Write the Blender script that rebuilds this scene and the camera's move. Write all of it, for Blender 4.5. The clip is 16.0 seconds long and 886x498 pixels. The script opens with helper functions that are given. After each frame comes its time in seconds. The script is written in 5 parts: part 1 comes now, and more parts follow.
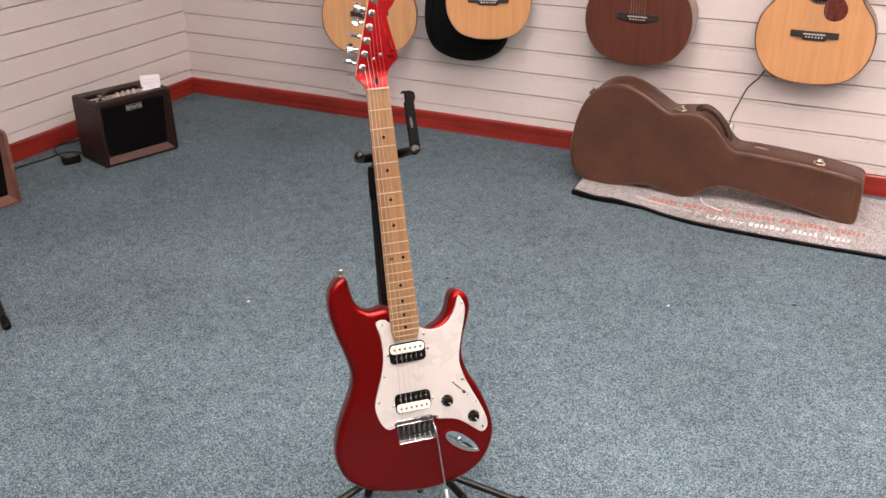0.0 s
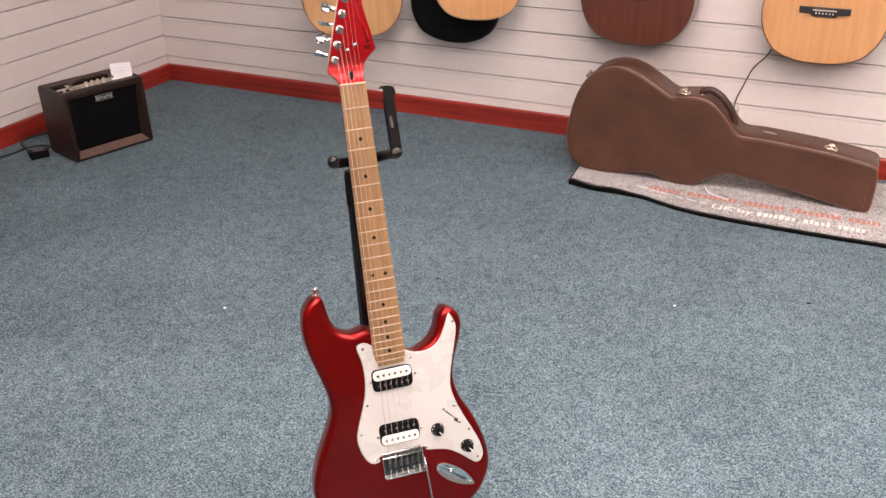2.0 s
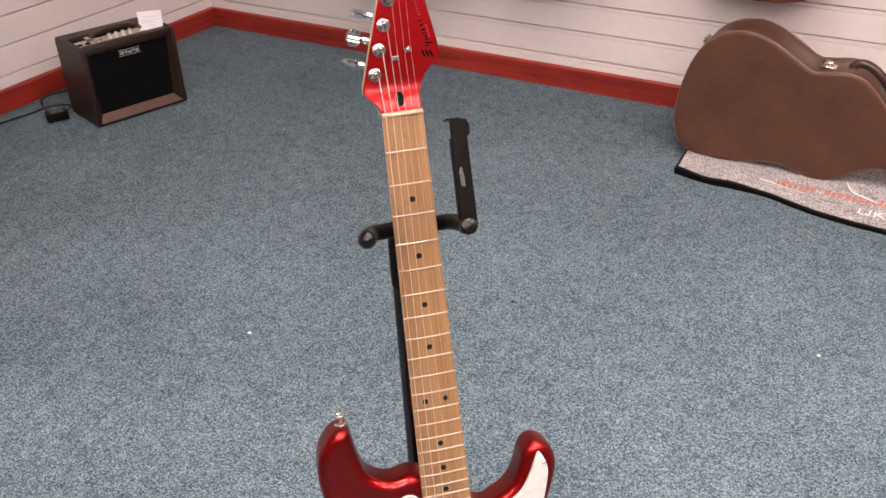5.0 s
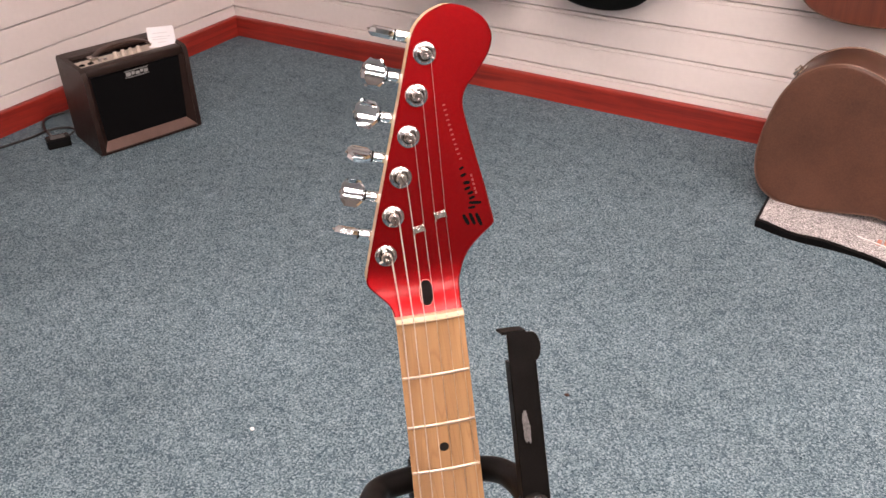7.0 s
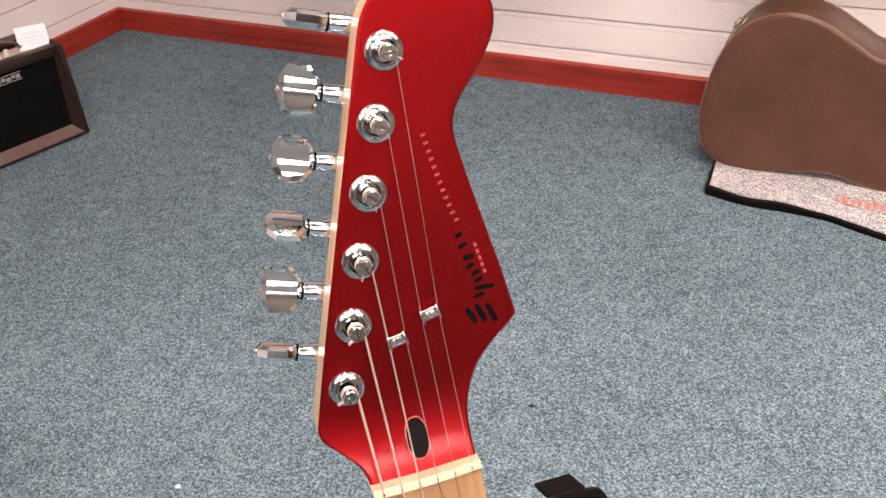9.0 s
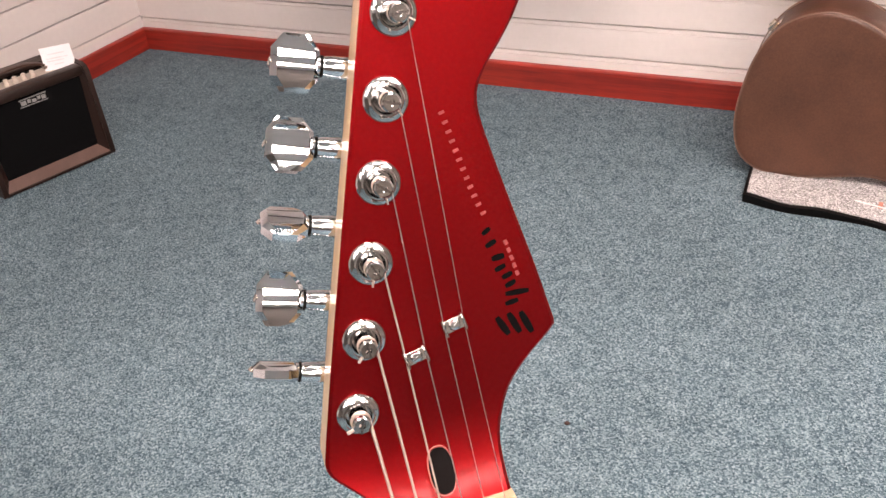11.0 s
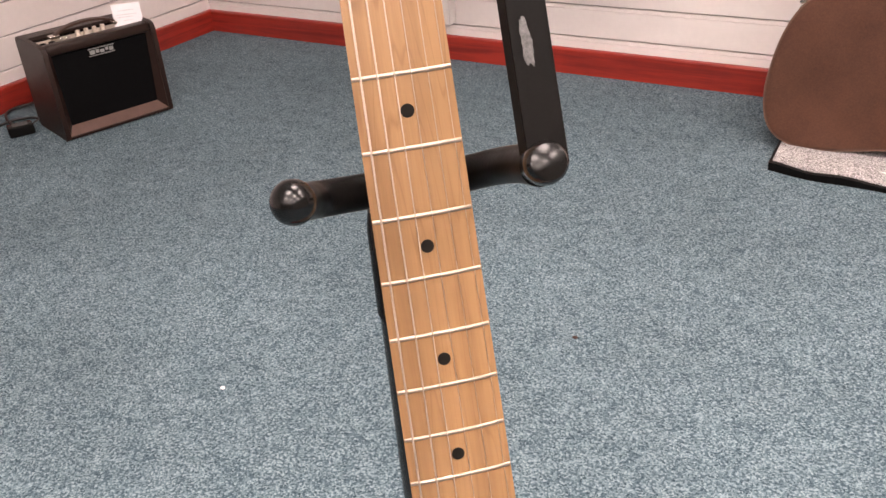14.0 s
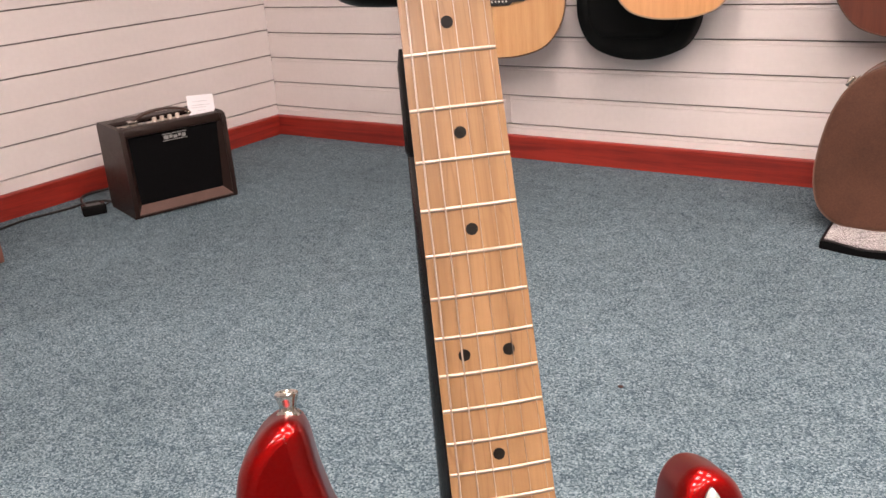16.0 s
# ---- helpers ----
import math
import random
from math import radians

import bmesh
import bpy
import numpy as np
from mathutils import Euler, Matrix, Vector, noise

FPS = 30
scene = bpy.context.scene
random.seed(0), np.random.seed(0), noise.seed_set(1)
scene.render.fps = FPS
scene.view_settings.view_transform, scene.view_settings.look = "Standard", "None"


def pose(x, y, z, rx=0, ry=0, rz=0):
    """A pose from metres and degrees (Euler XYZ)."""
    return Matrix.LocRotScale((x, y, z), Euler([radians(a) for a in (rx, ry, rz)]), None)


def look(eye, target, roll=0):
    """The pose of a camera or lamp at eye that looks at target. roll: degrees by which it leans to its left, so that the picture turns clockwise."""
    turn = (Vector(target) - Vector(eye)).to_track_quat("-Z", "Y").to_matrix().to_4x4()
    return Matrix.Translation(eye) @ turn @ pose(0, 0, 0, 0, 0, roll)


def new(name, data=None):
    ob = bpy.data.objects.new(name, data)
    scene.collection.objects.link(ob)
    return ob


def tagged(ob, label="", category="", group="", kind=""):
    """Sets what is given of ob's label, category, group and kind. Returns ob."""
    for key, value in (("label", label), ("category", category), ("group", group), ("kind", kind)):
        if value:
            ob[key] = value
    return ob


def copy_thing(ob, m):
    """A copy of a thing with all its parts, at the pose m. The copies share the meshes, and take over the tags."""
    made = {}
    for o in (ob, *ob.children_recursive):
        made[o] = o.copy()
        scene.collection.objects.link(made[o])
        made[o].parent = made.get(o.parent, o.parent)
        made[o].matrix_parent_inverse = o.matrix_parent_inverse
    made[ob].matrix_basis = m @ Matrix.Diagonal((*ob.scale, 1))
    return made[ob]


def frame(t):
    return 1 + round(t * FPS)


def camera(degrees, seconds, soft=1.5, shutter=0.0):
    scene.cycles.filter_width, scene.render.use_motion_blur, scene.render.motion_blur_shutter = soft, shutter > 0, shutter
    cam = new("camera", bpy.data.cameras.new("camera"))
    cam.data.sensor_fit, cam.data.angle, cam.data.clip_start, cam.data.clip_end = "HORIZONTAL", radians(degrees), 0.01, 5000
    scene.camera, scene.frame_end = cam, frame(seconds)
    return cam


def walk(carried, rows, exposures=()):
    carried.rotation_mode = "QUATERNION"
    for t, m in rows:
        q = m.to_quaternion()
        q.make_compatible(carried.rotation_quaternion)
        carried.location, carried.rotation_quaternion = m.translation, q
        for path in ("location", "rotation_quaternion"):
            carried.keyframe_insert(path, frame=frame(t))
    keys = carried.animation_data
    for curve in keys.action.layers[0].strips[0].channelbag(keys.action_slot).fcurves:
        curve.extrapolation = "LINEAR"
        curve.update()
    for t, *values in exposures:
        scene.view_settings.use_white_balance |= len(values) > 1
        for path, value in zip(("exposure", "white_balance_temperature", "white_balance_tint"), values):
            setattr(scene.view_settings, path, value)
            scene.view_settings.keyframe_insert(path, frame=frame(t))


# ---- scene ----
cam = camera(52.0, 16.0)
PATH = [
    (0, (0.768, -1.346, 1.36), (-0.027, 0.264, 0.481), -0.4),
    (0.5, (0.756, -1.323, 1.354), (-0.017, 0.28, 0.441), -1.1),
    (1, (0.713, -1.292, 1.343), (-0.05, 0.31, 0.42), -1.2),
    (1.5, (0.674, -1.254, 1.329), (-0.089, 0.348, 0.406), -1.3),
    (2, (0.692, -1.165, 1.33), (-0.082, 0.433, 0.408), -1.1),
    (2.5, (0.683, -1.088, 1.321), (-0.115, 0.498, 0.399), -0.2),
    (3, (0.588, -1.008, 1.324), (-0.217, 0.57, 0.396), -0.3),
    (3.5, (0.497, -0.951, 1.308), (-0.302, 0.622, 0.365), -0.7),
    (3.7, (0.482, -0.921, 1.299), (-0.31, 0.645, 0.339), -1.1),
    (5.8, (0.31, -0.529, 1.25), (-0.594, 0.899, 0.181), -1.65),
    (6, (0.2714, -0.5052, 1.2506), (-0.6307, 0.9268, 0.1849), -1.74),
    (6.5, (0.2201, -0.4247, 1.2378), (-0.6762, 1.0128, 0.1747), -1.43),
    (7, (0.2056, -0.3226, 1.229), (-0.7262, 1.0882, 0.1605), -2.07),
    (7.5, (0.153, -0.2528, 1.2011), (-0.7557, 1.1536, 0.1074), -3.52),
    (8, (0.0986, -0.2047, 1.1855), (-0.7128, 1.2354, 0.0594), -3.97),
    (8.5, (0.0803, -0.1757, 1.1659), (-0.6901, 1.2846, 0.0372), -4.03),
    (8.7, (0.0763, -0.1677, 1.163), (-0.692, 1.2965, 0.037), -4.1),
    (10.8, (0.0479, -0.1211, 1.1315), (-0.7471, 1.3443, 0.0266), -5.88),
    (11, (0.0536, -0.1224, 1.1275), (-0.7776, 1.335, 0.0389), -6.33),
    (11.5, (0.0879, -0.1514, 1.1185), (-0.8702, 1.2537, 0.066), -6.21),
    (12, (0.152, -0.204, 1.099), (-0.888, 1.156, 0.066), -6.3),
    (12.5, (0.152, -0.2373, 1.0797), (-0.872, 1.1442, 0.0586), -6.1),
    (13, (0.1603, -0.2474, 1.0397), (-0.7948, 1.1955, 0.0367), -5.01),
    (13.5, (0.1759, -0.2595, 0.992), (-0.7643, 1.1993, -0.0018), -4.56),
    (14, (0.1821, -0.2789, 0.9525), (-0.7681, 1.1819, -0.0289), -4.34),
    (14.5, (0.1955, -0.2955, 0.9215), (-0.8027, 1.1713, -0.0017), -4.51),
    (15, (0.2061, -0.3069, 0.8539), (-0.8486, 1.1706, 0.0146), -4.64),
    (15.5, (0.2268, -0.3264, 0.8107), (-0.8684, 1.1766, 0.0748), -4.21),
    (16, (0.2452, -0.3593, 0.8022), (-0.8665, 1.1551, 0.116), -4.2),
]
walk(cam, [(t, look(e, g, r)) for t, e, g, r in PATH],
     exposures=((0, -0.05, 6500, 11), (1.5, 0.0, 6500, 11), (3.7, 0.02, 6520, 12), (5.8, 0.12, 6620, 14), (6.5, 0.22, 6640, 14), (8.5, 0.40, 6650, 12.5), (11, 0.46, 6650, 11.5), (13, 0.40, 6660, 12), (16, 0.33, 6660, 12)))


# world: a closed shop room, lit by its ceiling panels
world = bpy.data.worlds.new("world")
world.use_nodes = True
scene.world = world
world.node_tree.nodes["Background"].inputs[0].default_value = (0.9, 0.92, 1.0, 1)
world.node_tree.nodes["Background"].inputs[1].default_value = 0.05

PANEL_LIGHT = 28.5
PANEL_COLOUR = (1.0, 0.845, 0.785)

# room plan
XL, YB = -2.492, 2.287
XR, YF, ZC = 3.6, -5.6, 2.6
GROOVE, PITCH = 0.119, 0.0985


# ---------------------------------------------------------------- materials
def material(name, base, rough=0.5, metal=0.0, vary=0.12, scale=40.0, fine=400.0, bump=0.0, bump_scale=600.0,
             coat=0.0, coat_rough=0.03, stretch=(1, 1, 1), rough_vary=0.08, spec=0.5, dark=None, island=0.0):
    m = bpy.data.materials.new(name)
    m.use_nodes = True
    nt = m.node_tree
    b = nt.nodes["Principled BSDF"]
    b.inputs["Roughness"].default_value = rough
    b.inputs["Metallic"].default_value = metal
    b.inputs["Specular IOR Level"].default_value = spec
    b.inputs["Coat Weight"].default_value = coat
    b.inputs["Coat Roughness"].default_value = coat_rough
    tc = nt.nodes.new("ShaderNodeTexCoord")
    mp = nt.nodes.new("ShaderNodeMapping")
    mp.inputs["Scale"].default_value = stretch
    nt.links.new(tc.outputs["Object"], mp.inputs["Vector"])
    n1 = nt.nodes.new("ShaderNodeTexNoise")
    n1.inputs["Scale"].default_value = scale
    n1.inputs["Detail"].default_value = 5
    n2 = nt.nodes.new("ShaderNodeTexNoise")
    n2.inputs["Scale"].default_value = fine
    n2.inputs["Detail"].default_value = 2
    nt.links.new(mp.outputs[0], n1.inputs["Vector"])
    nt.links.new(mp.outputs[0], n2.inputs["Vector"])
    add = nt.nodes.new("ShaderNodeMath")
    add.operation = "MULTIPLY_ADD"
    add.inputs[1].default_value = 0.4
    nt.links.new(n2.outputs["Fac"], add.inputs[0])
    mul = nt.nodes.new("ShaderNodeMath")
    mul.operation = "MULTIPLY"
    mul.inputs[1].default_value = 0.6
    nt.links.new(n1.outputs["Fac"], mul.inputs[0])
    nt.links.new(mul.outputs[0], add.inputs[2])
    ramp = nt.nodes.new("ShaderNodeValToRGB")
    lo = dark or tuple(c * (1 - 1.6 * vary) for c in base)
    hi = tuple(min(1.0, c * (1 + vary)) for c in base)
    ramp.color_ramp.elements[0].position, ramp.color_ramp.elements[1].position = 0.32, 0.68
    ramp.color_ramp.elements[0].color = (*lo, 1)
    ramp.color_ramp.elements[1].color = (*hi, 1)
    nt.links.new(add.outputs[0], ramp.inputs[0])
    col = ramp.outputs[0]
    if island:
        info = nt.nodes.new("ShaderNodeObjectInfo")
        hsv = nt.nodes.new("ShaderNodeHueSaturation")
        mr = nt.nodes.new("ShaderNodeMapRange")
        mr.inputs[3].default_value, mr.inputs[4].default_value = 1 - island, 1 + island
        nt.links.new(info.outputs["Random"], mr.inputs[0])
        nt.links.new(mr.outputs[0], hsv.inputs["Value"])
        nt.links.new(col, hsv.inputs["Color"])
        col = hsv.outputs[0]
    nt.links.new(col, b.inputs["Base Color"])
    rr = nt.nodes.new("ShaderNodeMapRange")
    rr.inputs[3].default_value, rr.inputs[4].default_value = max(0.0, rough - rough_vary), min(1.0, rough + rough_vary)
    nt.links.new(n1.outputs["Fac"], rr.inputs[0])
    nt.links.new(rr.outputs[0], b.inputs["Roughness"])
    if bump:
        n3 = nt.nodes.new("ShaderNodeTexNoise")
        n3.inputs["Scale"].default_value = bump_scale
        n3.inputs["Detail"].default_value = 3
        nt.links.new(mp.outputs[0], n3.inputs["Vector"])
        bp = nt.nodes.new("ShaderNodeBump")
        bp.inputs["Strength"].default_value = bump
        bp.inputs["Distance"].default_value = 0.002
        nt.links.new(n3.outputs["Fac"], bp.inputs["Height"])
        nt.links.new(bp.outputs[0], b.inputs["Normal"])
    return m


def carpet_material(name, dark, mid, light, scale=330.0, bump=0.7):
    """Short-pile carpet: flecks of light and dark yarn over a mottled ground."""
    m = bpy.data.materials.new(name)
    m.use_nodes = True
    nt = m.node_tree
    b = nt.nodes["Principled BSDF"]
    b.inputs["Roughness"].default_value = 0.95
    b.inputs["Specular IOR Level"].default_value = 0.15
    b.inputs["Sheen Weight"].default_value = 0.0
    tc = nt.nodes.new("ShaderNodeTexCoord")
    big = nt.nodes.new("ShaderNodeTexNoise")
    big.inputs["Scale"].default_value, big.inputs["Detail"].default_value = 2.2, 6
    tuft = nt.nodes.new("ShaderNodeTexNoise")
    tuft.inputs["Scale"].default_value, tuft.inputs["Detail"].default_value = scale, 4
    tuft.inputs["Roughness"].default_value = 0.58
    warp = nt.nodes.new("ShaderNodeTexNoise")
    warp.inputs["Scale"].default_value, warp.inputs["Detail"].default_value = scale * 0.10, 4
    for n in (big, warp, tuft):
        nt.links.new(tc.outputs["Object"], n.inputs["Vector"])
    off = nt.nodes.new("ShaderNodeVectorMath")
    off.operation = "MULTIPLY_ADD"
    off.inputs[1].default_value = (1.2 / scale,) * 3
    nt.links.new(tuft.outputs["Color"], off.inputs[0])
    nt.links.new(tc.outputs["Object"], off.inputs[2])
    yarn = nt.nodes.new("ShaderNodeTexVoronoi")
    yarn.inputs["Scale"].default_value = scale * 1.6
    nt.links.new(off.outputs[0], yarn.inputs["Vector"])
    sep = nt.nodes.new("ShaderNodeSeparateColor")
    nt.links.new(yarn.outputs["Color"], sep.inputs[0])
    s0 = nt.nodes.new("ShaderNodeMath")
    s0.operation = "MULTIPLY_ADD"
    s0.inputs[1].default_value, s0.inputs[2].default_value = 0.26, 0.115
    nt.links.new(sep.outputs[0], s0.inputs[0])
    s1 = nt.nodes.new("ShaderNodeMath")
    s1.operation = "MULTIPLY_ADD"
    s1.inputs[1].default_value = 0.39
    nt.links.new(tuft.outputs["Fac"], s1.inputs[0])
    nt.links.new(s0.outputs[0], s1.inputs[2])
    sm = nt.nodes.new("ShaderNodeMath")
    sm.operation = "MULTIPLY_ADD"
    sm.inputs[1].default_value = 0.12
    nt.links.new(warp.outputs["Fac"], sm.inputs[0])
    nt.links.new(s1.outputs[0], sm.inputs[2])
    ramp = nt.nodes.new("ShaderNodeValToRGB")
    e = ramp.color_ramp.elements
    e[0].position, e[0].color = 0.34, (*dark, 1)
    e[1].position, e[1].color = 0.66, (*light, 1)
    k = e.new(0.5)
    k.color = (*mid, 1)
    nt.links.new(sm.outputs[0], ramp.inputs[0])
    hsv = nt.nodes.new("ShaderNodeHueSaturation")
    mr = nt.nodes.new("ShaderNodeMapRange")
    mr.inputs[1].default_value, mr.inputs[2].default_value = 0.3, 0.7
    mr.inputs[3].default_value, mr.inputs[4].default_value = 0.86, 1.14
    nt.links.new(big.outputs["Fac"], mr.inputs[0])
    nt.links.new(mr.outputs[0], hsv.inputs["Value"])
    nt.links.new(ramp.outputs[0], hsv.inputs["Color"])
    nt.links.new(hsv.outputs[0], b.inputs["Base Color"])
    bp = nt.nodes.new("ShaderNodeBump")
    bp.inputs["Strength"].default_value, bp.inputs["Distance"].default_value = bump, 0.003
    nt.links.new(sm.outputs[0], bp.inputs["Height"])
    nt.links.new(bp.outputs[0], b.inputs["Normal"])
    return m


def wood_material(name, light, dark, axis="Y", rings=26.0, rough=0.35, coat=0.0, streak=0.5, bump=0.05, figure=0.35, lines=0.0):
    """Straight-grained wood: long streaks along one axis, fine pores and, with lines, thin dark growth lines."""
    m = bpy.data.materials.new(name)
    m.use_nodes = True
    nt = m.node_tree
    b = nt.nodes["Principled BSDF"]
    b.inputs["Roughness"].default_value = rough
    b.inputs["Coat Weight"].default_value = coat
    b.inputs["Coat Roughness"].default_value = 0.08
    tc = nt.nodes.new("ShaderNodeTexCoord")
    mp = nt.nodes.new("ShaderNodeMapping")
    k = 0.035
    mp.inputs["Scale"].default_value = {"X": (k, 1, 1), "Y": (1, k, 1), "Z": (1, 1, k)}[axis]
    nt.links.new(tc.outputs["Object"], mp.inputs["Vector"])
    a = nt.nodes.new("ShaderNodeTexNoise")
    a.inputs["Scale"].default_value, a.inputs["Detail"].default_value = rings * 4, 4
    a.inputs["Distortion"].default_value = figure
    f = nt.nodes.new("ShaderNodeTexNoise")
    f.inputs["Scale"].default_value, f.inputs["Detail"].default_value = rings * 40, 3
    g = nt.nodes.new("ShaderNodeTexNoise")
    g.inputs["Scale"].default_value, g.inputs["Detail"].default_value = 9.0, 3
    nt.links.new(mp.outputs[0], a.inputs["Vector"])
    nt.links.new(mp.outputs[0], f.inputs["Vector"])
    nt.links.new(tc.outputs["Object"], g.inputs["Vector"])
    mx = nt.nodes.new("ShaderNodeMath")
    mx.operation = "MULTIPLY_ADD"
    mx.inputs[1].default_value = streak
    nt.links.new(f.outputs["Fac"], mx.inputs[0])
    ma = nt.nodes.new("ShaderNodeMath")
    ma.operation = "MULTIPLY_ADD"
    ma.inputs[1].default_value = 0.8 - streak * 0.5
    nt.links.new(a.outputs["Fac"], ma.inputs[0])
    mg = nt.nodes.new("ShaderNodeMath")
    mg.operation = "MULTIPLY"
    mg.inputs[1].default_value = 0.2
    nt.links.new(g.outputs["Fac"], mg.inputs[0])
    nt.links.new(mg.outputs[0], ma.inputs[2])
    nt.links.new(ma.outputs[0], mx.inputs[2])
    ramp = nt.nodes.new("ShaderNodeValToRGB")
    e = ramp.color_ramp.elements
    e[0].position, e[0].color = 0.42, (*dark, 1)
    e[1].position, e[1].color = 0.66, (*light, 1)
    nt.links.new(mx.outputs[0], ramp.inputs[0])
    col = ramp.outputs[0]
    if lines:
        slow = nt.nodes.new("ShaderNodeMapping")
        slow.inputs["Scale"].default_value = {"X": (0.075, 1, 1), "Y": (1, 0.075, 1), "Z": (1, 1, 0.075)}[axis]
        nt.links.new(tc.outputs["Object"], slow.inputs["Vector"])
        hills = nt.nodes.new("ShaderNodeTexNoise")
        hills.inputs["Scale"].default_value, hills.inputs["Detail"].default_value, hills.inputs["Distortion"].default_value = 34.0, 2, 0.4
        nt.links.new(slow.outputs[0], hills.inputs["Vector"])
        times = nt.nodes.new("ShaderNodeMath")
        times.operation = "MULTIPLY"
        times.inputs[1].default_value = 17.0
        nt.links.new(hills.outputs["Fac"], times.inputs[0])
        ring = nt.nodes.new("ShaderNodeMath")
        ring.operation = "FRACT"
        nt.links.new(times.outputs[0], ring.inputs[0])
        thin = nt.nodes.new("ShaderNodeValToRGB")
        te = thin.color_ramp.elements
        te[0].position, te[0].color = 0.0, (1, 1, 1, 1)
        te[1].position, te[1].color = 1.0, (1, 1, 1, 1)
        for at, v in ((0.40, 1.0), (0.50, 1 - lines), (0.56, 1.0)):
            te.new(at).color = (v, v * (1 - 0.25 * (1 - v)), v * (1 - 0.5 * (1 - v)), 1)
        nt.links.new(ring.outputs[0], thin.inputs[0])
        both = nt.nodes.new("ShaderNodeMix")
        both.data_type, both.blend_type = "RGBA", "MULTIPLY"
        both.inputs[0].default_value = 1.0
        nt.links.new(col, both.inputs[6])
        nt.links.new(thin.outputs[0], both.inputs[7])
        col = both.outputs[2]
    nt.links.new(col, b.inputs["Base Color"])
    bp = nt.nodes.new("ShaderNodeBump")
    bp.inputs["Strength"].default_value, bp.inputs["Distance"].default_value = bump, 0.0006
    nt.links.new(f.outputs["Fac"], bp.inputs["Height"])
    nt.links.new(bp.outputs[0], b.inputs["Normal"])
    return m


def candy_material(name, red, blue, coat, coat_rough):
    """Metallic candy-red lacquer: fine flake under a clear glossy coat."""
    m = material(name, (red, 0.0135 * red, blue * red), 0.40, 1.0, vary=0.08, scale=12, fine=900, coat=coat, coat_rough=coat_rough, rough_vary=0.03)
    nt = m.node_tree
    vo = nt.nodes.new("ShaderNodeTexVoronoi")
    vo.inputs["Scale"].default_value = 2600
    tc = nt.nodes.new("ShaderNodeTexCoord")
    nt.links.new(tc.outputs["Object"], vo.inputs["Vector"])
    bp = nt.nodes.new("ShaderNodeBump")
    bp.inputs["Strength"].default_value, bp.inputs["Distance"].default_value = 0.06, 0.0003
    nt.links.new(vo.outputs["Distance"], bp.inputs["Height"])
    nt.links.new(bp.outputs[0], nt.nodes["Principled BSDF"].inputs["Normal"])
    return m


def emission_material(name, colour, strength):
    m = bpy.data.materials.new(name)
    m.use_nodes = True
    b = m.node_tree.nodes["Principled BSDF"]
    b.inputs["Base Color"].default_value = (0.9, 0.9, 0.9, 1)
    b.inputs["Emission Color"].default_value = (*colour, 1)
    b.inputs["Emission Strength"].default_value = strength
    return m


M_CARPET = carpet_material("blue_carpet", (0.022, 0.043, 0.058), (0.094, 0.139, 0.166), (0.26, 0.33, 0.36), 228.0, 0.05)
M_MAT = carpet_material("grey_mat_pile", (0.12, 0.112, 0.112), (0.37, 0.35, 0.35), (0.80, 0.77, 0.77), 250.0, 0.1)
M_WALL = material("white_slat_board", (0.75, 0.685, 0.665), 0.42, vary=0.03, scale=3, fine=60, bump=0.02, bump_scale=300, island=0.015)
# white backing, darkened so its colour carries the shade in the slat gaps
M_GROOVE_SHADE = material("slat_groove", (0.20, 0.18, 0.17), 0.6, vary=0.1)
# made-up dark tone for the unseen walls, weakens their reflection in the lacquer
M_UNSEEN_WALL = material("grey_brown_paint", (0.19, 0.165, 0.15), 0.7, vary=0.06, scale=4, fine=90, bump=0.05)
M_PLAIN = material("white_plaster", (0.78, 0.75, 0.72), 0.8, vary=0.04, scale=4, fine=90, bump=0.05)
M_RED_WOOD = wood_material("red_stained_wood", (0.34, 0.027, 0.016), (0.17, 0.012, 0.008), "X", 9, 0.4, 0.2, 0.3, 0.1, 1.2)
M_RED_WOOD_Y = wood_material("red_stained_wood_left", (0.34, 0.027, 0.016), (0.17, 0.012, 0.008), "Y", 9, 0.4, 0.2, 0.3, 0.1, 1.2)
M_CANDY = candy_material("candy_red_lacquer", 0.25, 0.013, 0.50, 0.03)
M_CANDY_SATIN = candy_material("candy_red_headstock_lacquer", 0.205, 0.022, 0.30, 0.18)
M_MAPLE = wood_material("amber_maple", (0.285, 0.158, 0.070), (0.195, 0.103, 0.043), "Y", 22, 0.38, 0.1, 0.25, 0.03, 1.0, 0.20)
M_MAPLE_EDGE = wood_material("pale_maple_edge", (0.74, 0.50, 0.27), (0.62, 0.38, 0.19), "Y", 30, 0.35, 0.3, 0.3, 0.02)
M_GUARD = material("white_pickguard_plastic", (0.51, 0.484, 0.462), 0.28, vary=0.008, scale=20, coat=0.1, coat_rough=0.08)
# the rim's dark ply; also the dark reflection painted on the bridge
M_PLY_AND_REFLECTION = material("dark_ply_line", (0.05, 0.05, 0.05), 0.4)
M_CREAM = material("cream_plastic", (0.85, 0.8, 0.72), 0.3, vary=0.03)
M_BONE = material("bone_nut", (0.35, 0.255, 0.160), 0.4, vary=0.06, scale=200)
M_BLACK = material("black_plastic", (0.007, 0.007, 0.007), 0.22, vary=0.1, scale=90, spec=0.06)
M_BLACK_GLOSS = material("glossy_black_plastic", (0.004, 0.0038, 0.0037), 0.20, vary=0.1, scale=90, spec=0.35)
M_CHROME = material("chrome", (0.66, 0.68, 0.70), 0.05, 1.0, vary=0.02, scale=60, rough_vary=0.03)
M_BUSHING = material("worn_nickel_bushing", (0.46, 0.46, 0.45), 0.12, 1.0, vary=0.15, scale=250)
